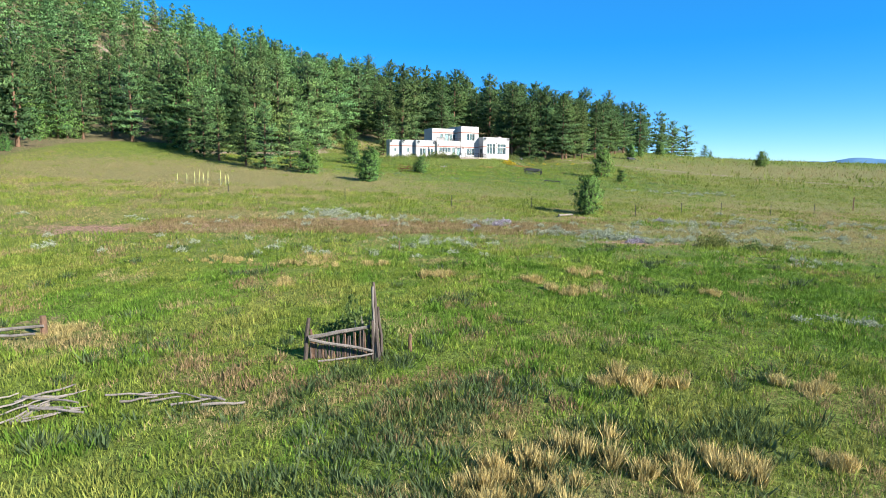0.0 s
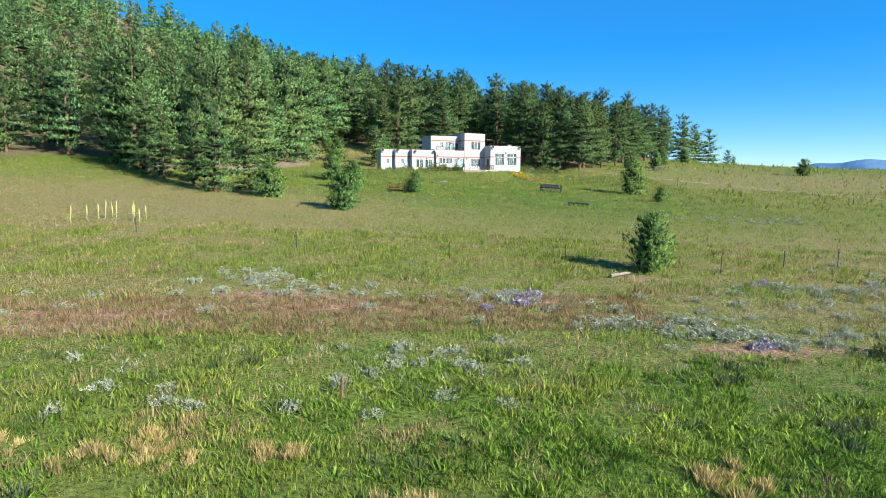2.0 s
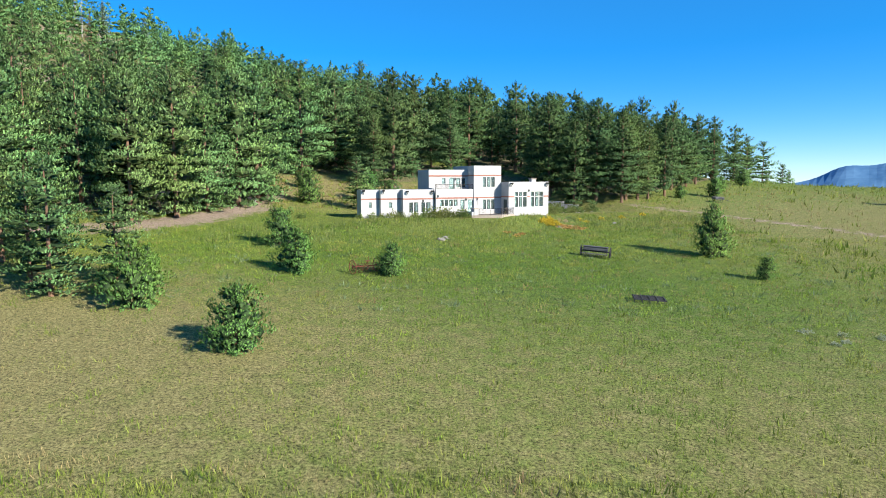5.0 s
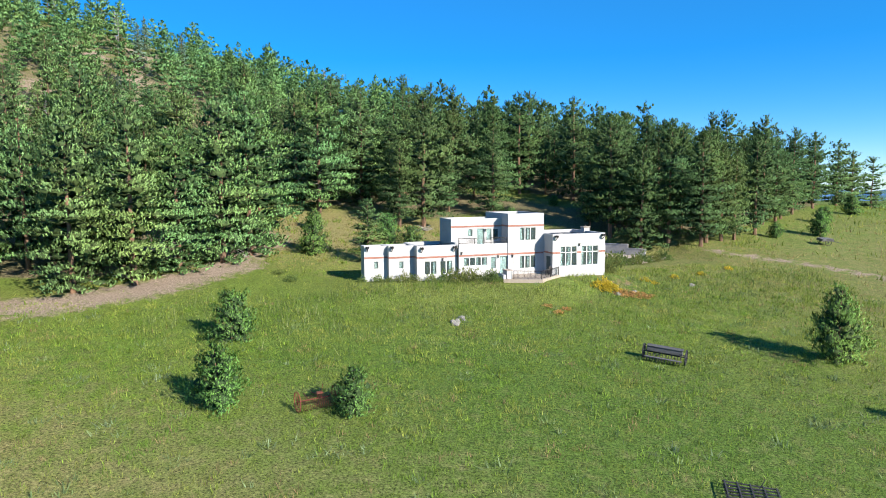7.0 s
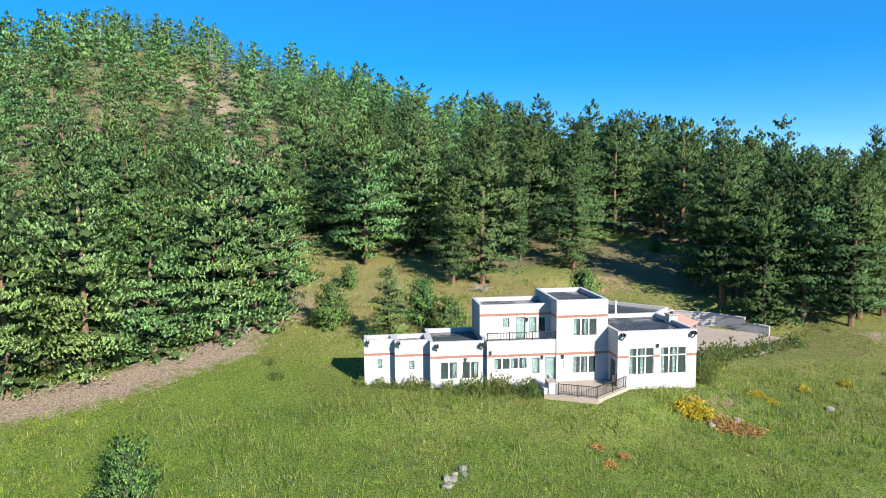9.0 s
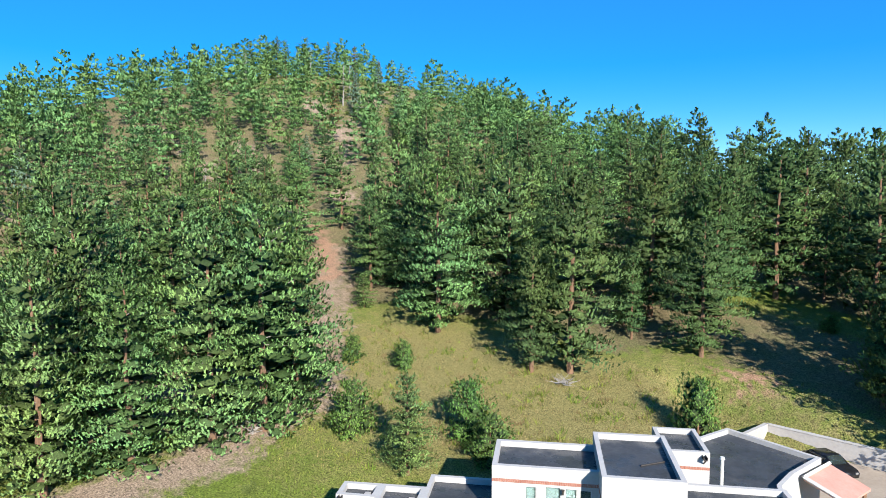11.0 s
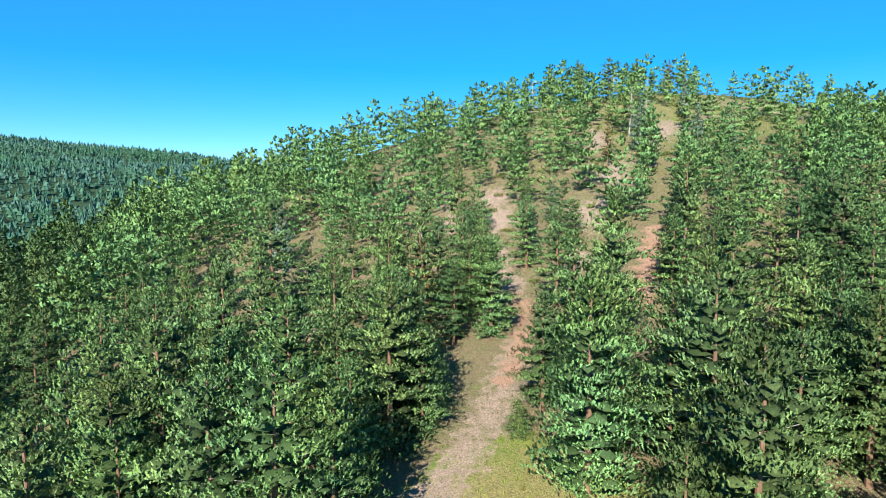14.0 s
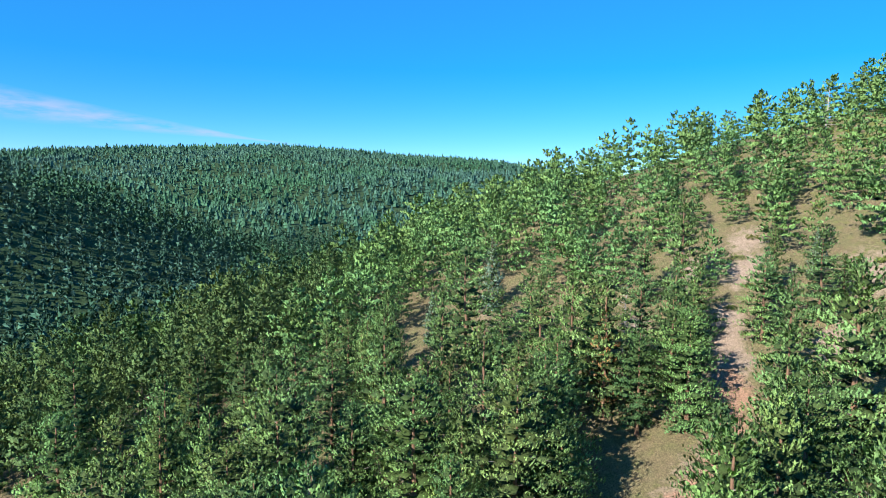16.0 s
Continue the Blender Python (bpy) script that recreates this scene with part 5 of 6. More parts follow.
def wheel(name, r, w, at, parent, spokes=0, mat=None, rim=None):
    """Upright wheel with its axle along x."""
    bm = bmesh.new()
    n = 24
    rings = []
    for k in range(n):
        a = 6.2832 * k / n
        c, s = math.cos(a), math.sin(a)
        inner = r * (0.93 if spokes else 0.62)
        rings.append([bm.verts.new((at[0] + x, at[1] + q * c, at[2] + q * s)) for x, q in ((-w / 2, r * 0.985), (w / 2, r * 0.985), (w / 2, inner), (-w / 2, inner))])
    for p, q in zip(rings, rings[1:] + rings[:1]):
        for i in range(4):
            bm.faces.new((p[i], p[(i + 1) % 4], q[(i + 1) % 4], q[i]))
    ob = part(name, bm, mat or RUBBER, parent)
    for k in range(spokes):
        a = 6.2832 * k / spokes
        part("spoke", rod(at, (at[0], at[1] + r * 0.95 * math.cos(a), at[2] + r * 0.95 * math.sin(a)), 0.014, 0.014, 4), mat or RUBBER, ob)
    if spokes:
        part("hub", rod((at[0] - w, *at[1:]), (at[0] + w, *at[1:]), r * 0.1, r * 0.1, 10), mat or RUBBER, ob)
    if rim:
        part("rim", rod((at[0] - w * 0.42, *at[1:]), (at[0] + w * 0.42, *at[1:]), r * 0.62, r * 0.62, 16), rim, ob)
    return ob


def parked_car(at):
    car = thing("car", "black parked station car on the drive", "car", at=at)
    bm = bmesh.new()
    # side outline swept across the width, narrower above the waist
    outline = [(-2.3, 0.35), (-2.35, 0.75), (-2.2, 1.0), (-1.7, 1.1), (-1.25, 1.55), (0.4, 1.62), (1.2, 1.1), (2.1, 0.98), (2.35, 0.75), (2.3, 0.35)]
    rows = []
    for x, f in ((-0.9, 0), (-0.88, 1), (0.88, 1), (0.9, 0)):
        rows.append([bm.verts.new((x * (0.8 if z > 1.2 else 1.0), y * (0.97 if not f else 1), z)) for y, z in outline])
    for p, q in zip(rows, rows[1:]):
        for i in range(len(outline)):
            j = (i + 1) % len(outline)
            bm.faces.new((p[i], p[j], q[j], q[i]))
    bm.faces.new(rows[0])
    bm.faces.new(rows[-1][::-1])
    bmesh.ops.recalc_face_normals(bm, faces=bm.faces[:])
    bmesh.ops.bevel(bm, geom=bm.edges[:], offset=0.04, segments=2, affect="EDGES")
    part("body", bm, CARPAINT, car, smooth=True)
    for s in (-1, 1):
        part("side_window", box(s * 0.79, s * 0.83, -1.2, 0.55, 1.14, 1.46, None, 0.02), GLASS, car)
        part("headlight", box(s * 0.6 - 0.15, s * 0.6 + 0.15, 2.28, 2.37, 0.7, 0.86, None, 0.02), STEEL, car)
        for y in (-1.4, 1.4):
            wheel("wheel", 0.34, 0.22, (s * 0.82, y, 0.34), car, rim=STEEL)
    m = Matrix.Translation((0, 0.83, 1.38)) @ pose(0, 0, 0, -33, 0, 0)
    bm = box(-0.66, 0.66, -0.42, 0.42, -0.012, 0.03)
    bmesh.ops.transform(bm, matrix=m, verts=bm.verts[:])
    part("windscreen", bm, GLASS, car)
    return car


cx, cy = house_xy(21.0, 21.6)
parked_car(pose(cx, cy, YARD + 0.06, 0, 0, HOUSE_TURN - 160))


# ---- old farm machines ----
def seed_drill(at):
    """Long wooden seed box between two tall iron wheels, with a row of disc openers below."""
    d = thing("seed_drill", "antique dark seed drill with a long box and iron wheels", "farm machine", at=at)
    part("hopper", box(-1.35, 1.35, -0.28, 0.28, 0.75, 1.15, None, 0.03), GREYPLANK, d)
    part("lid", box(-1.38, 1.38, -0.32, 0.3, 1.154, 1.2, None, 0.01), GREYPLANK, d)
    part("axle", rod((-1.75, 0, 0.62), (1.75, 0, 0.62), 0.05, 0.05, 8), OLDIRON, d)
    for s in (-1, 1):
        wheel("wheel", 0.62, 0.09, (s * 1.62, 0, 0.62), d, 12, OLDIRON)
    for k in range(12):
        x = -1.25 + 2.5 * k / 11
        part("opener", rod((x, -0.05, 0.75), (x, -0.55, 0.12), 0.03, 0.02, 5), OLDIRON, d)
        part("disc", rod((x - 0.01, -0.55, 0.16), (x + 0.01, -0.55, 0.16), 0.16, 0.16, 12), OLDIRON, d)
    part("frame", box(-1.5, 1.5, 0.3, 0.38, 0.6, 0.68), OLDIRON, d)
    part("footboard", box(-1.4, 1.4, -0.85, -0.6, 0.42, 0.46), GREYPLANK, d)
    part("tongue", rod((0, 0.3, 0.6), (0, 2.6, 0.2), 0.05, 0.04, 6), GREYPLANK, d)
    return d


def hay_rake(at):
    """Dump rake: two big spoked wheels, a bar of long curved teeth and a sprung seat."""
    d = thing("hay_rake", "rusty red dump hay rake with curved teeth", "farm machine", at=at)
    for s in (-1, 1):
        wheel("wheel", 0.66, 0.06, (s * 1.25, 0, 0.66), d, 14, RUST)
    part("axle", rod((-1.3, 0, 0.66), (1.3, 0, 0.66), 0.045, 0.045, 8), RUST, d)
    for k in range(18):
        x = -1.1 + 2.2 * k / 17
        bm = bmesh.new()
        pts = [Vector((x, -0.1 - 0.75 * math.sin(a), 0.66 + 0.42 * math.cos(a) - 0.1)) for a in (0.0, 0.6, 1.2, 1.8, 2.4, 2.9)]
        for p, q in zip(pts, pts[1:]):
            rod(p, q, 0.014, 0.014, 4, bm)
        part("tooth", bm, RUST, d)
    part("seat", box(-0.2, 0.2, -0.65, -0.3, 1.2, 1.26, None, 0.03), RUST, d)
    part("seat_spring", rod((0, 0, 0.66), (0, -0.5, 1.2), 0.03, 0.03, 5), RUST, d)
    part("lever", rod((0.3, 0.1, 0.66), (0.35, -0.1, 1.6), 0.02, 0.02, 5), RUST, d)
    for s in (-0.5, 0.5):
        part("shaft", rod((s, 0, 0.6), (s * 0.5, 1.8, 0.35), 0.04, 0.03, 5), RUST, d)
    return d


def harrow(at):
    """Spike harrow: a low iron grid with teeth, and a hand lever."""
    d = thing("spike_harrow", "low black iron spike harrow in the grass", "farm machine", at=at)
    for k in range(6):
        part("bar", box(-1.3, 1.3, -0.75 + 0.3 * k - 0.025, -0.75 + 0.3 * k + 0.025, 0.3, 0.36), OLDIRON, d)
    for k in range(5):
        x = -1.2 + 0.6 * k
        part("cross_bar", box(x - 0.03, x + 0.03, -0.8, 0.8, 0.364, 0.4), OLDIRON, d)
        for j in range(6):
            part("tooth", rod((x, -0.75 + 0.3 * j, 0.3), (x, -0.75 + 0.3 * j, 0.0), 0.02, 0.008, 4), OLDIRON, d)
    part("lever", rod((0.2, 0, 0.4), (0.5, 0.1, 1.1), 0.02, 0.02, 5), OLDIRON, d)
    return d


def rest(x, y, turn, up=0.0):
    """Pose on the ground, tilted with its slope."""
    z = ground_z(x, y)
    n = Vector((-(ground_z(x + 1, y) - ground_z(x - 1, y)) / 2, -(ground_z(x, y + 1) - ground_z(x, y - 1)) / 2, 1)).normalized()
    return Matrix.Translation((x, y, z + up)) @ Vector((0, 0, 1)).rotation_difference(n).to_matrix().to_4x4() @ pose(0, 0, 0, 0, 0, turn)


seed_drill(rest(17.5, 122.6, -20))
hay_rake(rest(-6.3, 108.2, 40))
harrow(rest(17.9, 102.9, -8))


def buggy(at):
    d = thing("farm_cart", "old dark farm cart with iron wheels beside the track", "cart", at=at)
    part("bed", box(-1.0, 1.0, -0.7, 0.7, 0.7, 1.1, None, 0.02), GREYPLANK, d)
    part("tongue", rod((1.0, 0, 0.7), (3.0, 0, 0.25), 0.05, 0.04, 6), GREYPLANK, d)
    for s in (-1, 1):
        w = wheel("wheel", 0.6, 0.07, (0, 0, 0), d, 12, OLDIRON)
        w.matrix_basis = pose(0, s * 0.85, 0.6, 0, 0, 90)
    return d


buggy(rest(54.2, 182, 15))


# ---- ruined corral, poles, posts and rocks ----
DARKWOOD = plain("dark_old_wood", (0.045, 0.035, 0.028), (0.13, 0.1, 0.08), 3.0, 0.9, bumpy=0.6, depth=0.02, stretch=(1, 1, 0.2), random_by=0.2)


def corral():
    x, y = -4.6, 22.4
    z = ground_z(x, y)
    r = random.Random(12)
    d = thing("ruined_corral", "collapsed corral corner of weathered dark poles in tall grass", "corral", at=pose(x, y, z))
    part("post", rod((-0.45, 0, -0.3), (-0.3, 0.1, 1.55), 0.09, 0.07, 7, None, 0.03, r, 3), DARKWOOD, d)
    part("post", rod((-0.15, 0.15, -0.3), (-0.25, 0.2, 1.1), 0.07, 0.05, 7, None, 0.03, r, 3), BARK, d)
    for a, b, w in (((-0.3, -0.02, 0.85), (1.95, 0.2, 1.22), 0.1), ((-0.25, -0.1, 0.8), (2.1, -0.12, 0.38), 0.075), ((0.1, -0.25, 0.02), (2.1, -0.15, 0.3), 0.05)):
        part("rail", rod(a, b, w * 0.85, w * 0.7, 7, None, 0.03, r, 4), DEADWOOD, d)
    for k in range(24):
        px = -0.25 + 2.25 * k / 23
        tall = 0.75 + 0.012 * k + r.uniform(-0.15, 0.2)
        part("picket", rod((px, 0.12, -0.1), (px + r.uniform(-0.1, 0.08), 0.2, tall), r.uniform(0.04, 0.055), 0.035, 5, None, 0.02, r, 2), BARK if k % 4 == 1 else DARKWOOD, d)
    for k in range(6):
        py = 0.0 + 0.26 * k
        part("board", box(2.02, 2.1, py, py + 0.24, -0.1, 1.55 + r.uniform(-0.2, 0.15), None, 0.012), DARKWOOD, d)
    part("pole", rod((2.32, -0.05, -0.2), (2.05, 0.45, 2.85), 0.085, 0.05, 7, None, 0.03, r, 4), DARKWOOD, d)
    part("pole", rod((2.2, 0.0, -0.2), (2.02, 0.35, 2.7), 0.07, 0.05, 7, None, 0.03, r, 4), DEADWOOD, d)
    part("pole", rod((2.42, 0.2, -0.2), (2.2, 0.55, 1.9), 0.07, 0.05, 7, None, 0.03, r, 4), DARKWOOD, d)
    for k in range(5):
        part("picket", rod((1.2 + 0.18 * k, 1.5, -0.1), (1.2 + 0.2 * k + r.uniform(-0.2, 0.2), 1.6, r.uniform(0.9, 1.5)), 0.03, 0.02, 5, None, 0.03, r, 3), DEADWOOD, d)
    return d


corral()


def pole(x, y, length, turn, r0, mat, up=0.1, tip=0.0, label="weathered grey pole lying in the grass", name="fallen_pole"):
    rr = random.Random(int(x * 31 + y * 17))
    ob = part(name, rod((-length / 2, 0, 0), (length / 2, 0, tip), r0, r0 * 0.7, 7, None, 0.04, rr, 4), mat, None)
    ob.matrix_basis = rest(x, y, turn, up)
    return tagged(ob, label, "pole", "fallen poles")


rp = random.Random(9)
for k in range(17):
    pole(-12.6 + rp.uniform(-1.1, 1.6), 18.1 + rp.uniform(-0.7, 0.8), rp.uniform(0.9, 2.3), rp.uniform(-20, 75), rp.uniform(0.03, 0.06), DEADWOOD, rp.uniform(0.06, 0.24))
for k in range(8):
    pole(-9.8 + k * 0.45, 18.7 + rp.uniform(-0.4, 0.3), rp.uniform(0.8, 1.9), rp.uniform(-25, 25), rp.uniform(0.03, 0.055), DEADWOOD, rp.uniform(0.08, 0.2))
pole(-17.9, 24.2, 4.0, 6, 0.085, DEADWOOD, 0.12, 0.35)
pole(-17.7, 23.9, 3.4, 2, 0.075, DEADWOOD, 0.1, 0.2)
pole(12.1, 61.3, 1.9, 35, 0.13, DEADWOOD, 0.15, 0.0, "pale bleached log lying beside a young pine", "log")


def post(x, y, tall, r0, mat=BARK, label="dark wooden fence post in the meadow", lean=0.0):
    rr = random.Random(int(x * 13 + y * 7))
    ob = part("fence_post", rod((0, 0, -0.3), (lean, 0, tall), r0, r0 * 0.85, 7, None, 0.015, rr, 3), mat, None)
    ob.matrix_basis = pose(x, y, ground_z(x, y))
    return tagged(ob, label, "post", "fence posts")


post(-16.0, 24.5, 0.85, 0.14, BARK, "short charred stump post among dry grass")
post(-2.9, 41.8, 0.8, 0.06)
post(-1.2, 23.4, 0.7, 0.08, BARK, "short dark post beside the ruined corral")
for x, y, h in ((-24, 70, 1.2), (-10.4, 66.5, 1.2), (0.9, 64.8, 1.2), (9.4, 66.0, 1.2), (19.6, 63.4, 1.2), (25.1, 65.6, 1.4), (30.0, 67.2, 1.4), (36.3, 69.0, 1.3), (42.6, 71.5, 1.3), (51.2, 77.8, 1.7), (54.5, 75.5, 1.7)):
    post(x, y, h, 0.035 if h < 1.6 else 0.08, OLDIRON if h < 1.6 else BARK, "thin metal fence post in the meadow" if h < 1.6 else "dark wooden fence post in the meadow")
MULLEIN = plain("mullein_spike", (0.36, 0.36, 0.13), (0.55, 0.52, 0.2), 9.0, 0.9, bumpy=0.5, depth=0.02)


def mullein(x, y, tall, seed):
    """A flower spike, thickest above the middle, over a rosette of broad leaves."""
    r = random.Random(seed)
    d = thing("mullein_plant", "tall yellow-green mullein spike standing in dry grass", "plant", "mullein plants", at=pose(x, y, ground_z(x, y), r.uniform(-5, 5), r.uniform(-5, 5), r.uniform(0, 360)))
    bm = rod((0, 0, -0.1), (0, 0, tall * 0.45), 0.022, 0.03, 6)
    rod((0, 0, tall * 0.42), (0, 0, tall * 0.75), 0.05, 0.065, 7, bm, 0.012, r, 5)
    rod((0, 0, tall * 0.75), (0.02, 0, tall), 0.065, 0.012, 7, bm, 0.01, r, 4)
    part("flower_spike", bm, MULLEIN, d)
    for k in range(9):
        a, s, z = k * 2.4, r.uniform(0.22, 0.4), 0.04 + 0.07 * k
        out, side = Vector((math.cos(a), math.sin(a), 0)), Vector((-math.sin(a), math.cos(a), 0))
        bm = bmesh.new()
        foot, mid_a, mid_b, tip = out * 0.02 + Vector((0, 0, z)), out * s * 0.5 + side * s * 0.2 + Vector((0, 0, z + s * 0.3)), out * s * 0.5 - side * s * 0.2 + Vector((0, 0, z + s * 0.3)), out * s + Vector((0, 0, z + s * 0.25))
        q = [bm.verts.new(p) for p in (foot, mid_a, tip, mid_b, out * s * 0.5 + Vector((0, 0, z + s * 0.2)))]
        for i, j in ((0, 1), (1, 2), (2, 3), (3, 0)):
            bm.faces.new((q[i], q[j], q[4]))
        part("leaf", bm, SAGE, d)
    return d


for k, (x, y) in enumerate(((-30.3, 74.2), (-29.6, 74.7), (-29.3, 75.3), (-28.9, 75.8), (-26.3, 74.2), (-26.6, 75.1), (-25.9, 75.7), (-30.9, 72.8), (-28.0, 74.6), (-25.6, 73.9))):
    mullein(x, y, 1.3 + 0.2 * (k % 3), k)


def rock(x, y, size, seed, label="pale weathered boulder in the grass"):
    r = random.Random(seed)
    bm = bmesh.new()
    bmesh.ops.create_icosphere(bm, subdivisions=2, radius=size)
    for v in bm.verts:
        v.co *= 1 + 0.6 * noise.noise(v.co / size * 1.4 + Vector((seed * 3.1, 0, 0)))
        v.co.z *= 0.62
    ob = part("rock", bm, STONE, None)
    ob.matrix_basis = pose(x, y, ground_z(x, y) + size * 0.22, r.uniform(-15, 15), r.uniform(-15, 15), r.uniform(0, 360))
    return tagged(ob, label, "rock", "rocks")


for k in range(6):
    rock(-0.3 + 0.16 * k + rp.uniform(-0.4, 0.4), 128.0 + 0.45 * k + rp.uniform(-0.3, 0.3), rp.uniform(0.2, 0.4), k)
for k, (x, y) in enumerate(((16.5, 143.5), (18.5, 145), (26, 150))):
    rock(x, y, 0.35, 40 + k)


# ---- shrubs, dead trees ----
SHRUB = leafy("shrub_leaves", (0.085, 0.125, 0.032), (0.23, 0.27, 0.09), 0.35, None, 0.09, 0.7, 0.25, 0.03)
YELLOW = leafy("yellow_blossom", (0.42, 0.32, 0.03), (0.62, 0.5, 0.06), 0.3, None, 0.09, 0.8, 0.15)
ORANGE = leafy("orange_brush", (0.42, 0.22, 0.08), (0.6, 0.36, 0.16), 0.3, None, 0.09, 0.8, 0.15)
PURPLE = leafy("purple_sage_flowers", (0.3, 0.27, 0.33), (0.46, 0.42, 0.48), 0.3, None, 0.09, 0.8, 0.2)
TWIGS = plain("dead_twigs", (0.22, 0.2, 0.18), (0.42, 0.39, 0.36), 3.0, 0.9, bumpy=0.2)


def shrub_mesh(seed, mat, n=110, blade=0.22, flat=0.75, width=0.3):
    """Many small leaves on an uneven dome of radius 1."""
    r = np.random.RandomState(seed)
    d = r.normal(0, 1, (n, 3))
    d[:, 2] = np.abs(d[:, 2])
    d /= np.linalg.norm(d, axis=1, keepdims=True)
    rad = r.uniform(0.45, 1.0, (n, 1)) * (1 + 0.25 * np.sin(d[:, :1] * 5 + seed) * np.cos(d[:, 1:2] * 4))
    p = d * rad * np.array([1, 1, flat])
    v, _ = blades_at(r, p, d, 6, blade, width, 0.4, 0.7)
    return mesh_np("shrub", v, np.arange(len(v)).reshape(-1, 3), mat)


def shrubs(name, label, category, group, spots, meshes):
    for k, (x, y, s, h) in enumerate(spots):
        ob = new(name, meshes[k % len(meshes)])
        ob.matrix_basis = Matrix.Translation((x, y, ground_z(x, y) - 0.03)) @ pose(0, 0, 0, 0, 0, k * 77.0) @ Matrix.Diagonal((s, s, h, 1))
        tagged(ob, label, category, group)


green = [shrub_mesh(k, SHRUB, 230, 0.13, 0.85, 0.34) for k in range(3)]
front = [(-15.2, 1.5, 0.7), (-14.0, 1.0, 0.6), (-12.6, 0.6, 0.9), (-11.6, 0.2, 0.8), (-9.7, -0.6, 0.8), (-8.2, -1.0, 1.0), (-7.2, -1.4, 1.2), (-5.6, -1.2, 1.2), (-4.7, -1.6, 1.0), (-3.0, -1.7, 1.0), (-2.8, -2.7, 0.9), (-16.9, 2.3, 0.6)]
shrubs("garden_shrub", "leafy green shrub growing against the house wall", "shrub", "shrubs by the house", [(*house_xy(u, v), s * 1.02, s * 1.5) for u, v, s in front], green)
side = [(13.2, -1.2, 0.7), (14.5, 1.0, 0.9), (15.5, 3.5, 1.1), (17.5, 5.5, 1.4), (19.5, 7.0, 1.3), (21.5, 8.0, 1.2), (14.2, 5.5, 1.0), (23.5, 8.2, 1.0), (25.5, 9.2, 1.2), (28, 10, 0.9), (30.5, 11.0, 1.1), (16.0, 8.0, 1.0)]
shrubs("roadside_shrub", "wild green shrub beside the drive", "shrub", "shrubs by the drive", [(*house_xy(u, v), s * 1.25, s * 1.7) for u, v, s in side], green)
shrubs("yellow_rabbitbrush", "rabbitbrush covered in yellow blossom", "shrub", "flowering brush", [(15.0, 145.2, 1.1, 1.1), (16.0, 144.6, 1.0, 1.0), (14.3, 144.4, 0.9, 0.95), (15.2, 144.0, 0.9, 0.8), (20.5, 150.5, 0.7, 0.8), (24.6, 153.4, 0.6, 0.7), (21.6, 149.6, 0.5, 0.6), (28.5, 156, 0.6, 0.7), (33, 160, 0.6, 0.7)], [shrub_mesh(20, YELLOW), shrub_mesh(21, YELLOW)])
shrubs("orange_brush", "dry orange brush beside the house", "shrub", "flowering brush", [(17.2, 144.6, 1.1, 0.5), (18.5, 144.3, 1.2, 0.5), (17.6, 143.4, 1.1, 0.42), (18.8, 143.1, 1.1, 0.45), (19.6, 143.7, 1.0, 0.4), (16.6, 143.9, 0.9, 0.42), (8.5, 136.5, 0.6, 0.5), (9.6, 134.5, 0.6, 0.5), (10.4, 136.0, 0.5, 0.5)], [shrub_mesh(23, ORANGE)])
shrubs("wild_bush", "loose dark green bush in the meadow", "shrub", "meadow bushes", [(20.4, 47.3, 1.0, 1.2), (21.5, 47.9, 0.8, 0.9), (23.4, 46.6, 0.9, 0.8), (25.4, 46.9, 0.6, 0.5), (-2.9, 24.6, 1.1, 1.3), (-3.6, 25.4, 1.0, 1.6), (-12.0, 24.6, 0.5, 0.5)], green)
r = random.Random(3)
sage = []
for cx, cy, sx, sy, n in ((4.5, 55.4, 1.6, 0.7, 8), (-10, 57.2, 2.0, 1.0, 10), (24, 57, 5, 2.0, 8), (34, 62, 8, 3, 16), (-20, 52, 7, 1.2, 10), (12, 52, 6, 2, 12), (36, 94.5, 5, 1.6, 26), (26, 41, 2.5, 1.0, 6), (-30, 43, 6, 2, 9), (-13, 42.5, 4, 1.4, 7), (-6, 41, 3, 1.2, 5), (0.5, 44, 3.5, 1.6, 12), (2, 47, 2.5, 0.8, 6), (9, 50.8, 3, 0.7, 12), (14, 49.6, 3, 0.8, 14), (22, 59.5, 3, 1.0, 14), (20, 50, 2, 0.8, 8), (-8.5, 55.2, 3.0, 0.9, 14), (-10.8, 58, 1.0, 0.7, 6), (3.5, 55.2, 1.5, 0.7, 8), (30, 56, 8, 2.6, 20), (42, 62, 8, 3, 22), (28, 49, 6, 1.6, 18), (18.3, 28.3, 1.6, 0.5, 6)):
    sage += [(cx + r.gauss(0, sx), cy + r.gauss(0, sy), r.uniform(0.3, 0.6), r.uniform(0.3, 0.55)) for _ in range(n)]
sage += [(8.6, 50.7, 0.75, 0.6), (9.5, 50.9, 0.85, 0.65), (12.8, 51.4, 0.8, 0.6), (13.6, 51.2, 0.7, 0.6), (13.1, 49.5, 1.0, 0.7), (14.2, 49.3, 0.9, 0.7), (15.0, 49.9, 0.8, 0.6), (-10.2, 57.0, 0.8, 0.6), (-3.6, 56.4, 0.5, 0.5), (2.2, 54.2, 0.5, 0.45), (6.4, 53.3, 0.45, 0.4), (8.4, 54.1, 0.5, 0.45)]
shrubs("sagebrush", "low silver-grey sagebrush clump", "shrub", "sagebrush", sage, [shrub_mesh(30 + k, SAGE, 70, 0.24, 0.8, 0.2) for k in range(3)])
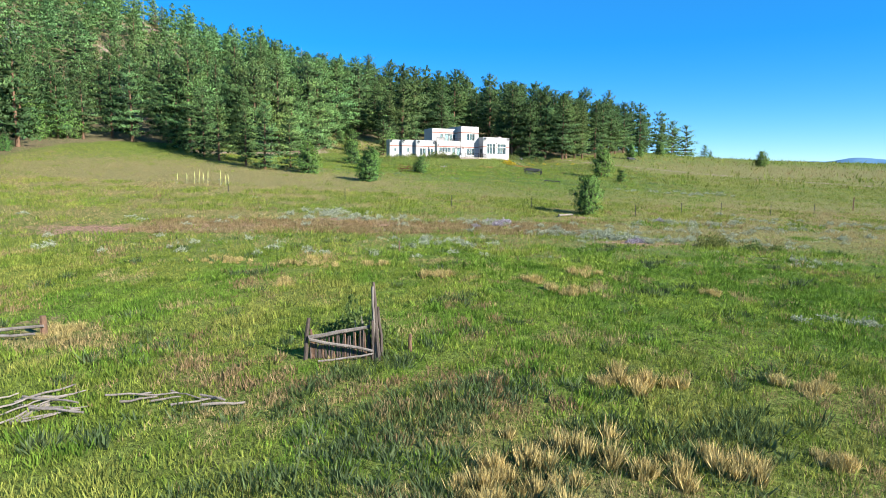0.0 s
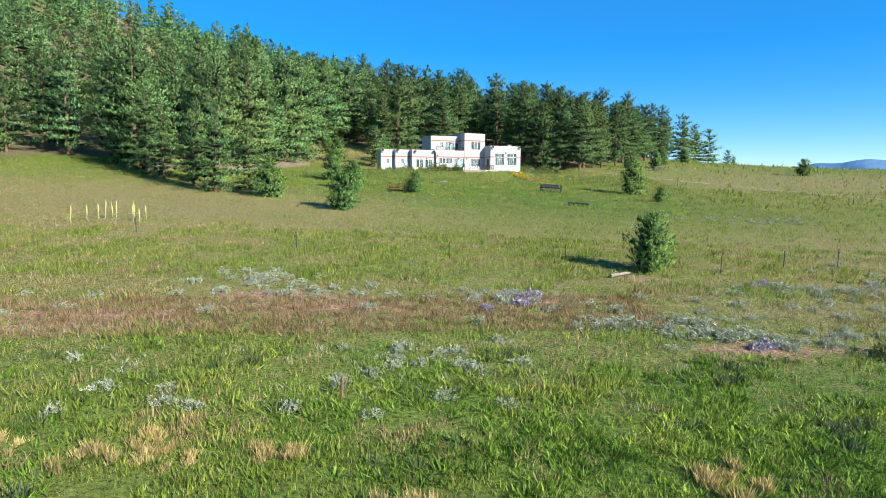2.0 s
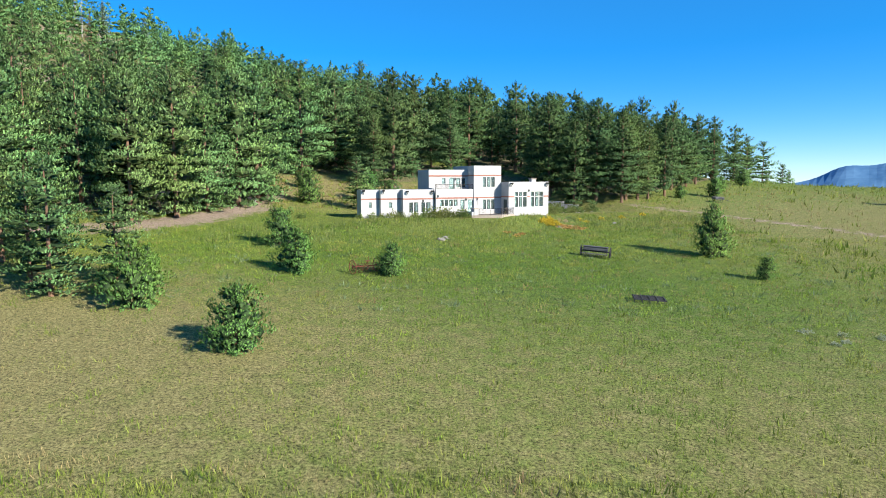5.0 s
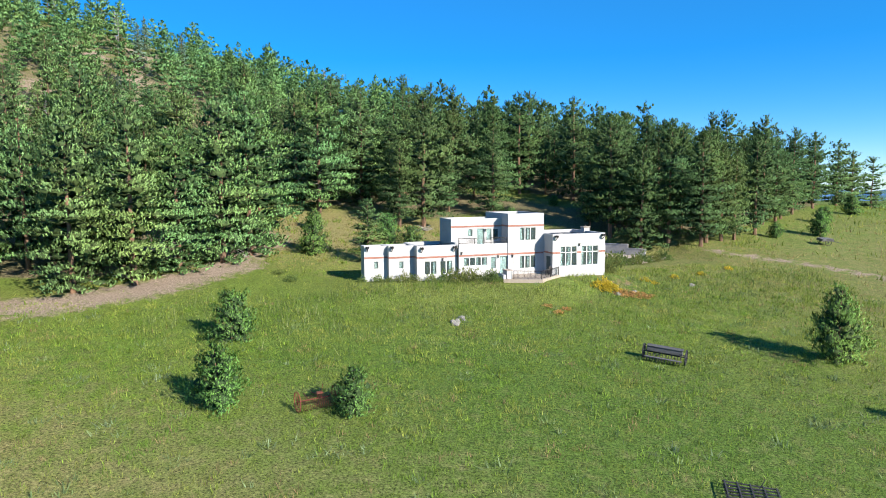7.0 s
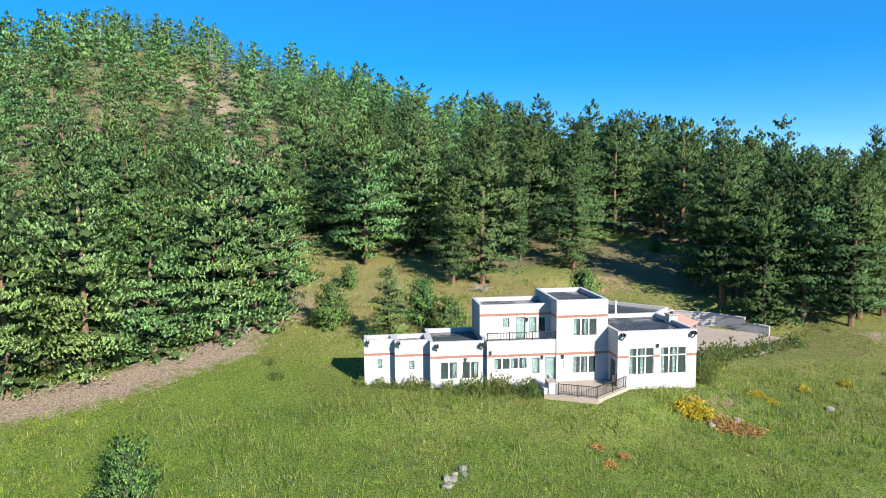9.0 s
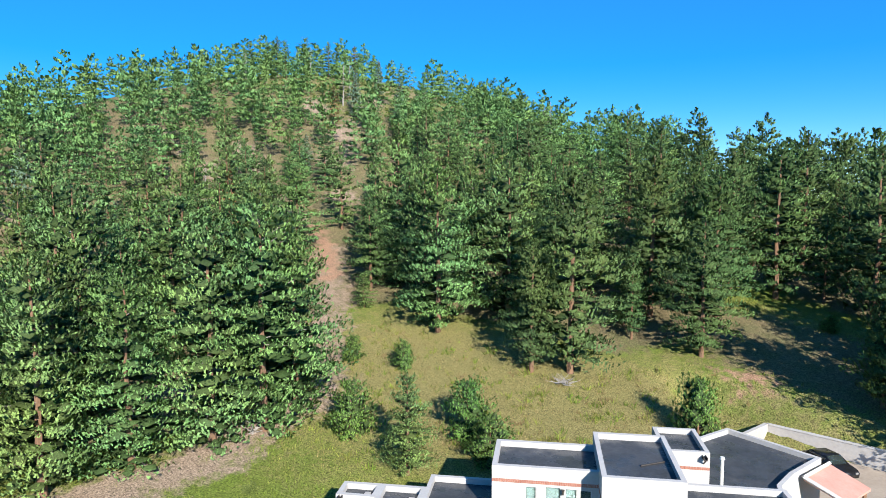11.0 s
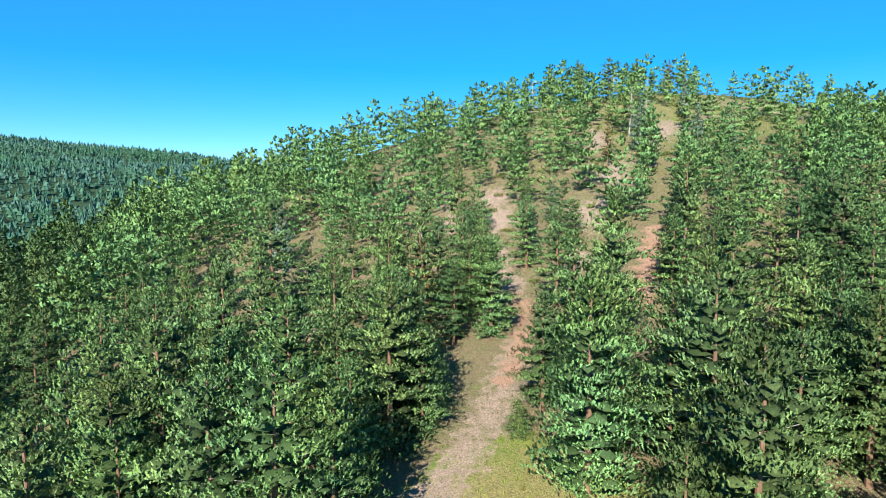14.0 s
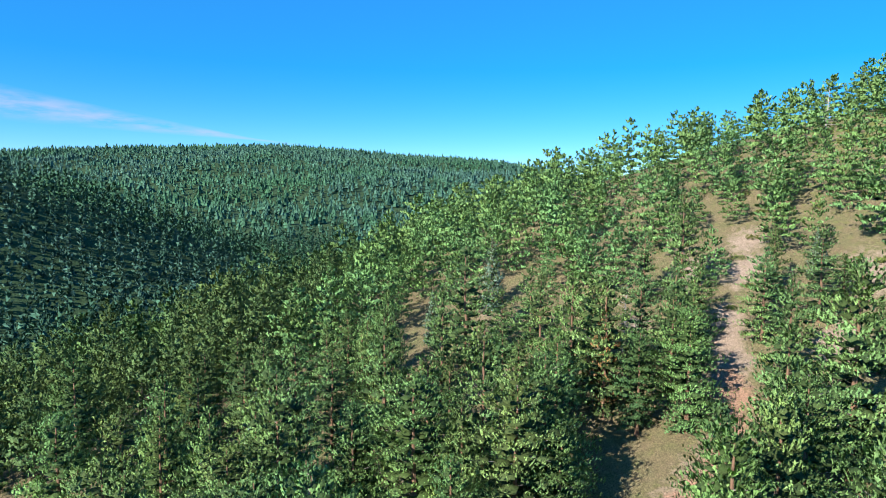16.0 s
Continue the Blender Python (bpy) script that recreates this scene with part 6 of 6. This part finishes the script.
shrubs("purple_sage", "sage clump with faded purple flowers", "shrub", "sagebrush", [(4.0, 55.3, 0.5, 0.45), (5.6, 55.5, 0.6, 0.5), (4.7, 53.9, 0.6, 0.5), (2.8, 52.8, 0.42, 0.4), (4.9, 55.4, 0.35, 0.35), (15.2, 48.3, 0.5, 0.45), (14.6, 48.0, 0.4, 0.4), (21, 60.3, 0.5, 0.45)], [shrub_mesh(33, PURPLE, 90, 0.3)])
shrubs("hillside_bush", "scrubby green bush on the slope", "shrub", "hillside bushes", [(-32.8, 156.8, 1.6, 2.0), (-31.0, 154, 1.3, 1.5), (-90, 196, 1.3, 1.0), (-94, 199, 1.2, 0.9), (-99, 197, 1.4, 1.0), (-104, 201, 1.3, 1.0), (-86, 192, 1.0, 0.8), (-72, 192, 1.0, 0.9), (-112, 205, 1.4, 1.0), (-20, 138, 0.9, 1.0), (-22.5, 140.5, 0.8, 0.8), (-37, 137, 1.6, 1.4), (-35, 133.5, 1.8, 1.3), (-100, 224, 1.5, 1.1), (-108, 230, 1.4, 1.0), (-116, 238, 1.5, 1.0)], [shrub_mesh(35, SHRUB, 150, 0.16), shrub_mesh(36, SHRUB, 150, 0.16)])


def snag(x, y, tall, seed):
    """A dead grey pine: trunk and bare limbs."""
    r = random.Random(seed)
    d = thing("dead_pine", "dead grey pine with bare limbs", "tree", "dead trees", at=pose(x, y, ground_z(x, y)))
    part("trunk", rod((0, 0, -0.4), (r.uniform(-0.5, 0.5), r.uniform(-0.5, 0.5), tall), 0.2, 0.03, 7, None, 0.12, r, 6), TWIGS, d)
    for k in range(34):
        z = tall * (0.2 + 0.75 * k / 34)
        a = k * 2.4
        s = (tall - z) * 0.22 + 0.5
        part("limb", rod((0, 0, z), (math.cos(a) * s, math.sin(a) * s, z + r.uniform(-0.3, 0.5)), 0.045, 0.012, 3, None, 0.1, r, 2), TWIGS, d)
    return d


for k, (x, y, h) in enumerate(((-112, 240, 12), (-121, 252, 11), (-150, 262, 10), (-58, 262, 14), (-64, 270, 12), (-82, 176, 10), (-140, 228, 11))):
    snag(x, y, h, k)


def deadfall(x, y, n, seed, size=2.2):
    r = random.Random(seed)
    d = thing("deadfall", "heap of bleached fallen branches", "branches", "deadfall", at=pose(x, y, ground_z(x, y)))
    for k in range(n):
        a, s = r.uniform(0, 6.28), r.uniform(0.4, 1.0) * size
        c = Vector((r.uniform(-0.5, 0.5), r.uniform(-0.5, 0.5), r.uniform(0.0, 0.3)))
        part("branch", rod(c, c + Vector((math.cos(a) * s, math.sin(a) * s, r.uniform(0.1, 0.9))), 0.05, 0.012, 4, None, 0.1, r, 3), TWIGS, d)


deadfall(-36.2, 132.5, 26, 1)
deadfall(-10.6, 170.8, 26, 2, 1.8)
deadfall(-29.5, 146, 16, 3, 1.6)


# ---- grass ----
def tufts(xs, ys, tall, blades, width, seed, spread_by=0.14, lean=0.35):
    """Blades of grass: thin triangles that lean out of each spot."""
    r = np.random.RandomState(seed)
    n = len(xs)
    p = np.stack([xs, ys, height(xs, ys) - 0.02], 1)
    p = np.repeat(p, blades, 0)
    h = np.repeat(tall, blades) * r.uniform(0.6, 1.15, n * blades)
    off = r.normal(0, 1, (n * blades, 2))
    p[:, :2] += off * spread_by * h[:, None]
    a = r.uniform(0, 6.283, n * blades)
    side = np.stack([np.cos(a), np.sin(a), 0 * a], 1) * (width * h * r.uniform(0.6, 1.3, n * blades))[:, None]
    tip = p + np.stack([(off[:, 0] * lean + r.normal(0, 0.2, len(a))) * h, (off[:, 1] * lean + r.normal(0, 0.2, len(a))) * h, h], 1)
    return np.stack([p - side, p + side, tip], 1).reshape(-1, 3)


def scatter(n, x0, x1, y0, y1, seed):
    r = np.random.RandomState(seed)
    x, y = r.uniform(x0, x1, n), r.uniform(y0, y1, n)
    return x, y, r


def outside_house(x, y):
    u, v = house_uv(x, y)
    return ~((u > -17) & (u < 12.1) & (v > -0.4) & (v < 16)) & ~((u > 8) & (u < 34) & (v > 4) & (v < 28)) & ~((u > -2.3) & (u < 6) & (v > -5.4) & (v < 0))


def grow(name, label, parts, mat):
    v = np.concatenate(parts)
    tagged(new(name, mesh_np(name, v, np.arange(len(v)).reshape(-1, 3), mat)), label, "grass", kind="stuff")


green_parts, lush_parts, dry_parts, rust_parts, straw_parts = [], [], [], [], []
for n, x0, x1, y0, y1, size, blades, width, seed in ((200000, -36, 36, 11, 40, 0.18, 3, 0.095, 1), (120000, -62, 62, 40, 75, 0.27, 3, 0.075, 2), (90000, -62, 85, 75, 142, 0.24, 3, 0.075, 3), (34000, -45, 45, 142, 205, 0.36, 3, 0.08, 4), (9000, 40, 170, 110, 330, 0.7, 3, 0.12, 5)):
    x, y, r = scatter(n, x0, x1, y0, y1, seed)
    keep = (np.abs(x) + r.normal(0, 5, n) < 0.78 * y + 8) & (y + np.abs(r.normal(0, 4, n)) > y0 + 2 if y0 < 15 else y > 0) & (open_ground(x, y) > 0.6) & outside_house(x, y)
    masks = ground_masks(x, y)
    keep &= r.uniform(0, 1, n) > np.clip(1.3 * np.maximum.reduce([masks["soil"], masks["pale"], 0.75 * masks["litter"]]), 0, 0.97)
    x, y = x[keep], y[keep]
    masks = {k: v[keep] for k, v in masks.items()}
    size = size * r.uniform(0.7, 1.2, len(x)) * (1 + 0.25 * waves(x, y, 9, 4)) * np.clip(1 + 0.45 * waves(x, y, 1.6, 44) + 0.3 * waves(x, y, 0.6, 45), 0.4, 1.8)
    w1, w2 = waves(x, y, 7, 5) + waves(x, y, 2.2, 6) * 0.6, waves(x, y, 11, 7) + waves(x, y, 3, 8) * 0.5
    dry = (w1 + masks["dry"] * 2.9 + r.normal(0, 0.25, len(x))) > np.where(y < 57, 0.85, np.where(y < 142, 2.05, 1.3))
    lush = ~dry & ((w2 + masks["lush"] * 2.4 + r.normal(0, 0.25, len(x))) > np.where(y < 62, 0.75, 1.6))
    w3 = waves(x, y, 9, 51) + 0.7 * waves(x, y, 2.4, 52) + 1.1 * bump(x, y, -4, 20, 4, 2) + 1.0 * bump(x, y, 6, 20, 3, 1.6) + 0.9 * bump(x, y, -8, 51.5, 11, 2.6) + 0.8 * bump(x, y, 22, 58, 6, 3)
    rust = ~dry & (w3 + r.normal(0, 0.25, len(x)) > np.where(y < 66, 0.95, 1.75))
    for sel, into, grow_by, by in ((~dry & ~lush & ~rust, green_parts, 1.0, 0.55), (lush & ~rust, lush_parts, 1.0, 0.5), (dry, dry_parts, 1.0 if y1 < 45 else 0.72, 0.35), (rust, rust_parts, 1.05, 0.4)):
        into.append(tufts(x[sel], y[sel], size[sel] * grow_by, blades, width * (0.8 if into is dry_parts else 1.0), seed, by, 0.25))
x, y, r = scatter(2600, -36, 6, 148, 182, 33)
for into, lo, tall_by, seed in ((green_parts, 0.3, 0.5, 34), (rust_parts, 0.55, 0.42, 35), (lush_parts, 0.9, 0.55, 36)):
    sel = (waves(x, y, 4, seed) + 0.5 * waves(x, y, 1.5, seed + 5) + r.normal(0, 0.4, 2600) > lo) & (open_ground(x, y) > 0.8) & outside_house(x, y) & (ground_masks(x, y)["pale"] < 0.35)
    into.append(tufts(x[sel], y[sel], tall_by * r.uniform(0.6, 1.3, sel.sum()), 7, 0.09, seed, 0.35, 0.4))
# straw-coloured tussocks where they stand: place, spread, height
TUSSOCKS = [(3.2, 15.2, 2.0, 0.5), (7.6, 15.3, 0.8, 0.5), (1.1, 14.2, 1.0, 0.45), (6.0, 20.6, 1.1, 0.42), (12.7, 20.5, 0.9, 0.4), (-0.4, 35.1, 0.7, 0.4), (5.2, 34.9, 0.5, 0.4), (7.0, 32.6, 0.7, 0.4), (-7.9, 37.9, 1.6, 0.34), (-4.3, 38.1, 0.8, 0.34), (8.3, 36.8, 0.9, 0.4), (-13.4, 38.1, 1.2, 0.3), (-15.5, 24.9, 0.9, 0.3), (10.3, 15.6, 0.4, 0.4), (-8.5, 33.0, 0.5, 0.35), (14.5, 33.0, 0.5, 0.35)]
for k, (cx, cy, sx, h) in enumerate(TUSSOCKS):
    r = np.random.RandomState(200 + k)
    bunches, n = int(4 + 11 * sx), 16
    x = np.repeat(cx + r.normal(0, sx * 0.75, bunches), n) + r.normal(0, 0.09, bunches * n)
    y = np.repeat(cy + r.normal(0, 0.2 + sx * 0.25, bunches), n) + r.normal(0, 0.08, bunches * n)
    straw_parts.append(tufts(x, y, h * np.repeat(r.uniform(0.55, 1.25, bunches), n), 8, 0.05, 13 + k, 0.13, 0.2))
x, y, r = scatter(11000, -24, 12, 46, 57, 53)
sel = (np.abs(y - 50.9 - 0.13 * (x + 8)) < 3.0) & (waves(x, y, 2.2, 54) > -0.45)
rust_parts.append(tufts(x[sel], y[sel], r.uniform(0.16, 0.36, sel.sum()), 8, 0.06, 55, 0.3, 0.4))
grow("meadow_grass", "uneven green meadow grass", green_parts, BLADES)
grow("lush_grass", "dark lush green grass in damp patches", lush_parts, BLADES_LUSH)
grow("dry_grass", "tan dry grass clumps scattered through the meadow", dry_parts, BLADES_DRY)
grow("straw_tussocks", "golden straw-coloured grass tussocks", straw_parts, BLADES_STRAW)
grow("rust_grass", "rusty brown dead grass in patches", rust_parts, BLADES_RUST)
STALKS = leafy("seed_stalk", (0.08, 0.13, 0.032), (0.26, 0.29, 0.12), 0.35, None, 0.09, 0.8, 0.2)
# tall pale seed stalks below the house
x, y, r = scatter(20000, -26, 44, 116, 162, 16)
u, v = house_uv(x, y)
sel = (v < -1.2) & (v > -20) & outside_house(x, y) & (r.uniform(0, 1, 20000) < np.clip(1.0 + v / 16, 0.15, 1))
grow("seed_stalks", "tall pale seed stalks in the grass below the house", [tufts(x[sel], y[sel], r.uniform(0.4, 1.1, sel.sum()), 2, 0.03, 17, 0.06, 0.06)], STALKS)
# broad-leaved and grey-green weeds between the grass at the start of the flight
x, y, r = scatter(42000, -22, 30, 12, 47, 91)
patchy = waves(x, y, 6, 92) + 0.7 * waves(x, y, 1.7, 93) + (np.abs(x) > 0.75 * y + 3) * -9
grey = patchy + 1.5 * bump(x, y, 1.5, 17, 6, 3.2) > 1.0
leafy_spot = ~grey & (patchy + 0.7 * bump(x, y, 14, 38, 10, 8) + 0.6 * bump(x, y, 3, 40, 6, 3) > 0.8)
grow("leafy_weeds", "dark leafy weeds in clumps through the meadow", [tufts(x[leafy_spot], y[leafy_spot], r.uniform(0.14, 0.3, leafy_spot.sum()), 6, 0.17, 94, 0.5, 0.6)], BLADES_LUSH)
grow("grey_weeds", "grey-green weeds in the damp hollow", [tufts(x[grey], y[grey], r.uniform(0.2, 0.42, grey.sum()), 6, 0.1, 95, 0.4, 0.4)], BLADES_GREY)
# silvery sage seedlings round the gully
x, y, r = scatter(9000, -22, 48, 40, 66, 81)
sel = (waves(x, y, 5, 82) + 0.6 * waves(x, y, 1.8, 83) + 0.6 * bump(x, y, 0, 45, 16, 3.5) + 0.6 * bump(x, y, 28, 56, 14, 4) + 0.5 * bump(x, y, -8, 56, 6, 2)) > 0.9
grow("sage_seedlings", "low silvery sage growing through the grass", [tufts(x[sel], y[sel], r.uniform(0.1, 0.24, sel.sum()), 8, 0.07, 84, 0.5, 0.5)], SAGE)
# coarse weeds on the bank in front of the house
x, y, r = scatter(24000, -40, 46, 104, 162, 71)
u, v = house_uv(x, y)
sel = ((v < -1.0) | ((u > 13) & (v < 6))) & (v > -34) & outside_house(x, y) & (open_ground(x, y) > 0.6) & (r.uniform(0, 1, 24000) < np.clip(1.0 + v / 40 + 0.5 * waves(x, y, 5, 72), 0.1, 1))
tall_by = r.uniform(0.2, 0.38, 24000) * (1 + 0.35 * waves(x, y, 3, 73))
pick = waves(x, y, 4, 74) + r.normal(0, 0.4, 24000)
grow("coarse_weeds", "coarse bright green weeds on the bank below the house", [tufts(x[sel & (pick < 0.2)], y[sel & (pick < 0.2)], tall_by[sel & (pick < 0.2)], 6, 0.075, 75, 0.5, 0.35)], BLADES)
grow("dark_weeds", "dark green weeds on the bank below the house", [tufts(x[sel & (pick >= 0.2)], y[sel & (pick >= 0.2)], tall_by[sel & (pick >= 0.2)], 6, 0.085, 76, 0.5, 0.35)], BLADES_LUSH)
x, y, r = scatter(9000, -36, 46, 96, 150, 77)
u, v = house_uv(x, y)
kind = waves(x, y, 6, 78) + 0.6 * waves(x, y, 1.8, 79)
near = (v < -1.5) & (open_ground(x, y) > 0.6) & outside_house(x, y)
grey, rusty = near & (kind > 0.65), near & (kind < -0.75)
grow("bank_weeds", "grey-green weeds in patches below the house", [tufts(x[grey], y[grey], r.uniform(0.2, 0.5, grey.sum()), 7, 0.09, 80, 0.5, 0.45)], SAGE_GREEN)
grow("bank_rust_grass", "reddish seed grass in patches below the house", [tufts(x[rusty], y[rusty], r.uniform(0.25, 0.5, rusty.sum()), 6, 0.05, 86, 0.4, 0.3)], BLADES_RUST)
# scrub on the bald upper slope
x, y, r = scatter(420, -185, -85, 205, 330, 23)
sel = r.uniform(0, 1, 420) < 0.15 + bump(x, y, -132, 272, 30, 36)
v, _ = blades_at(np.random.RandomState(24), np.repeat(np.stack([x[sel], y[sel], height(x[sel], y[sel])], 1), 9, 0) + np.random.RandomState(25).normal(0, 1, (sel.sum() * 9, 3)) * np.array([0.5, 0.5, 0.25]) + np.array([0, 0, 0.3]), np.tile([0, 0, 0.5], (sel.sum() * 9, 1)), 4, 0.6, 0.35)
grow("hillside_scrub", "low grey-green scrub on the open upper slope", [v], SHRUB)
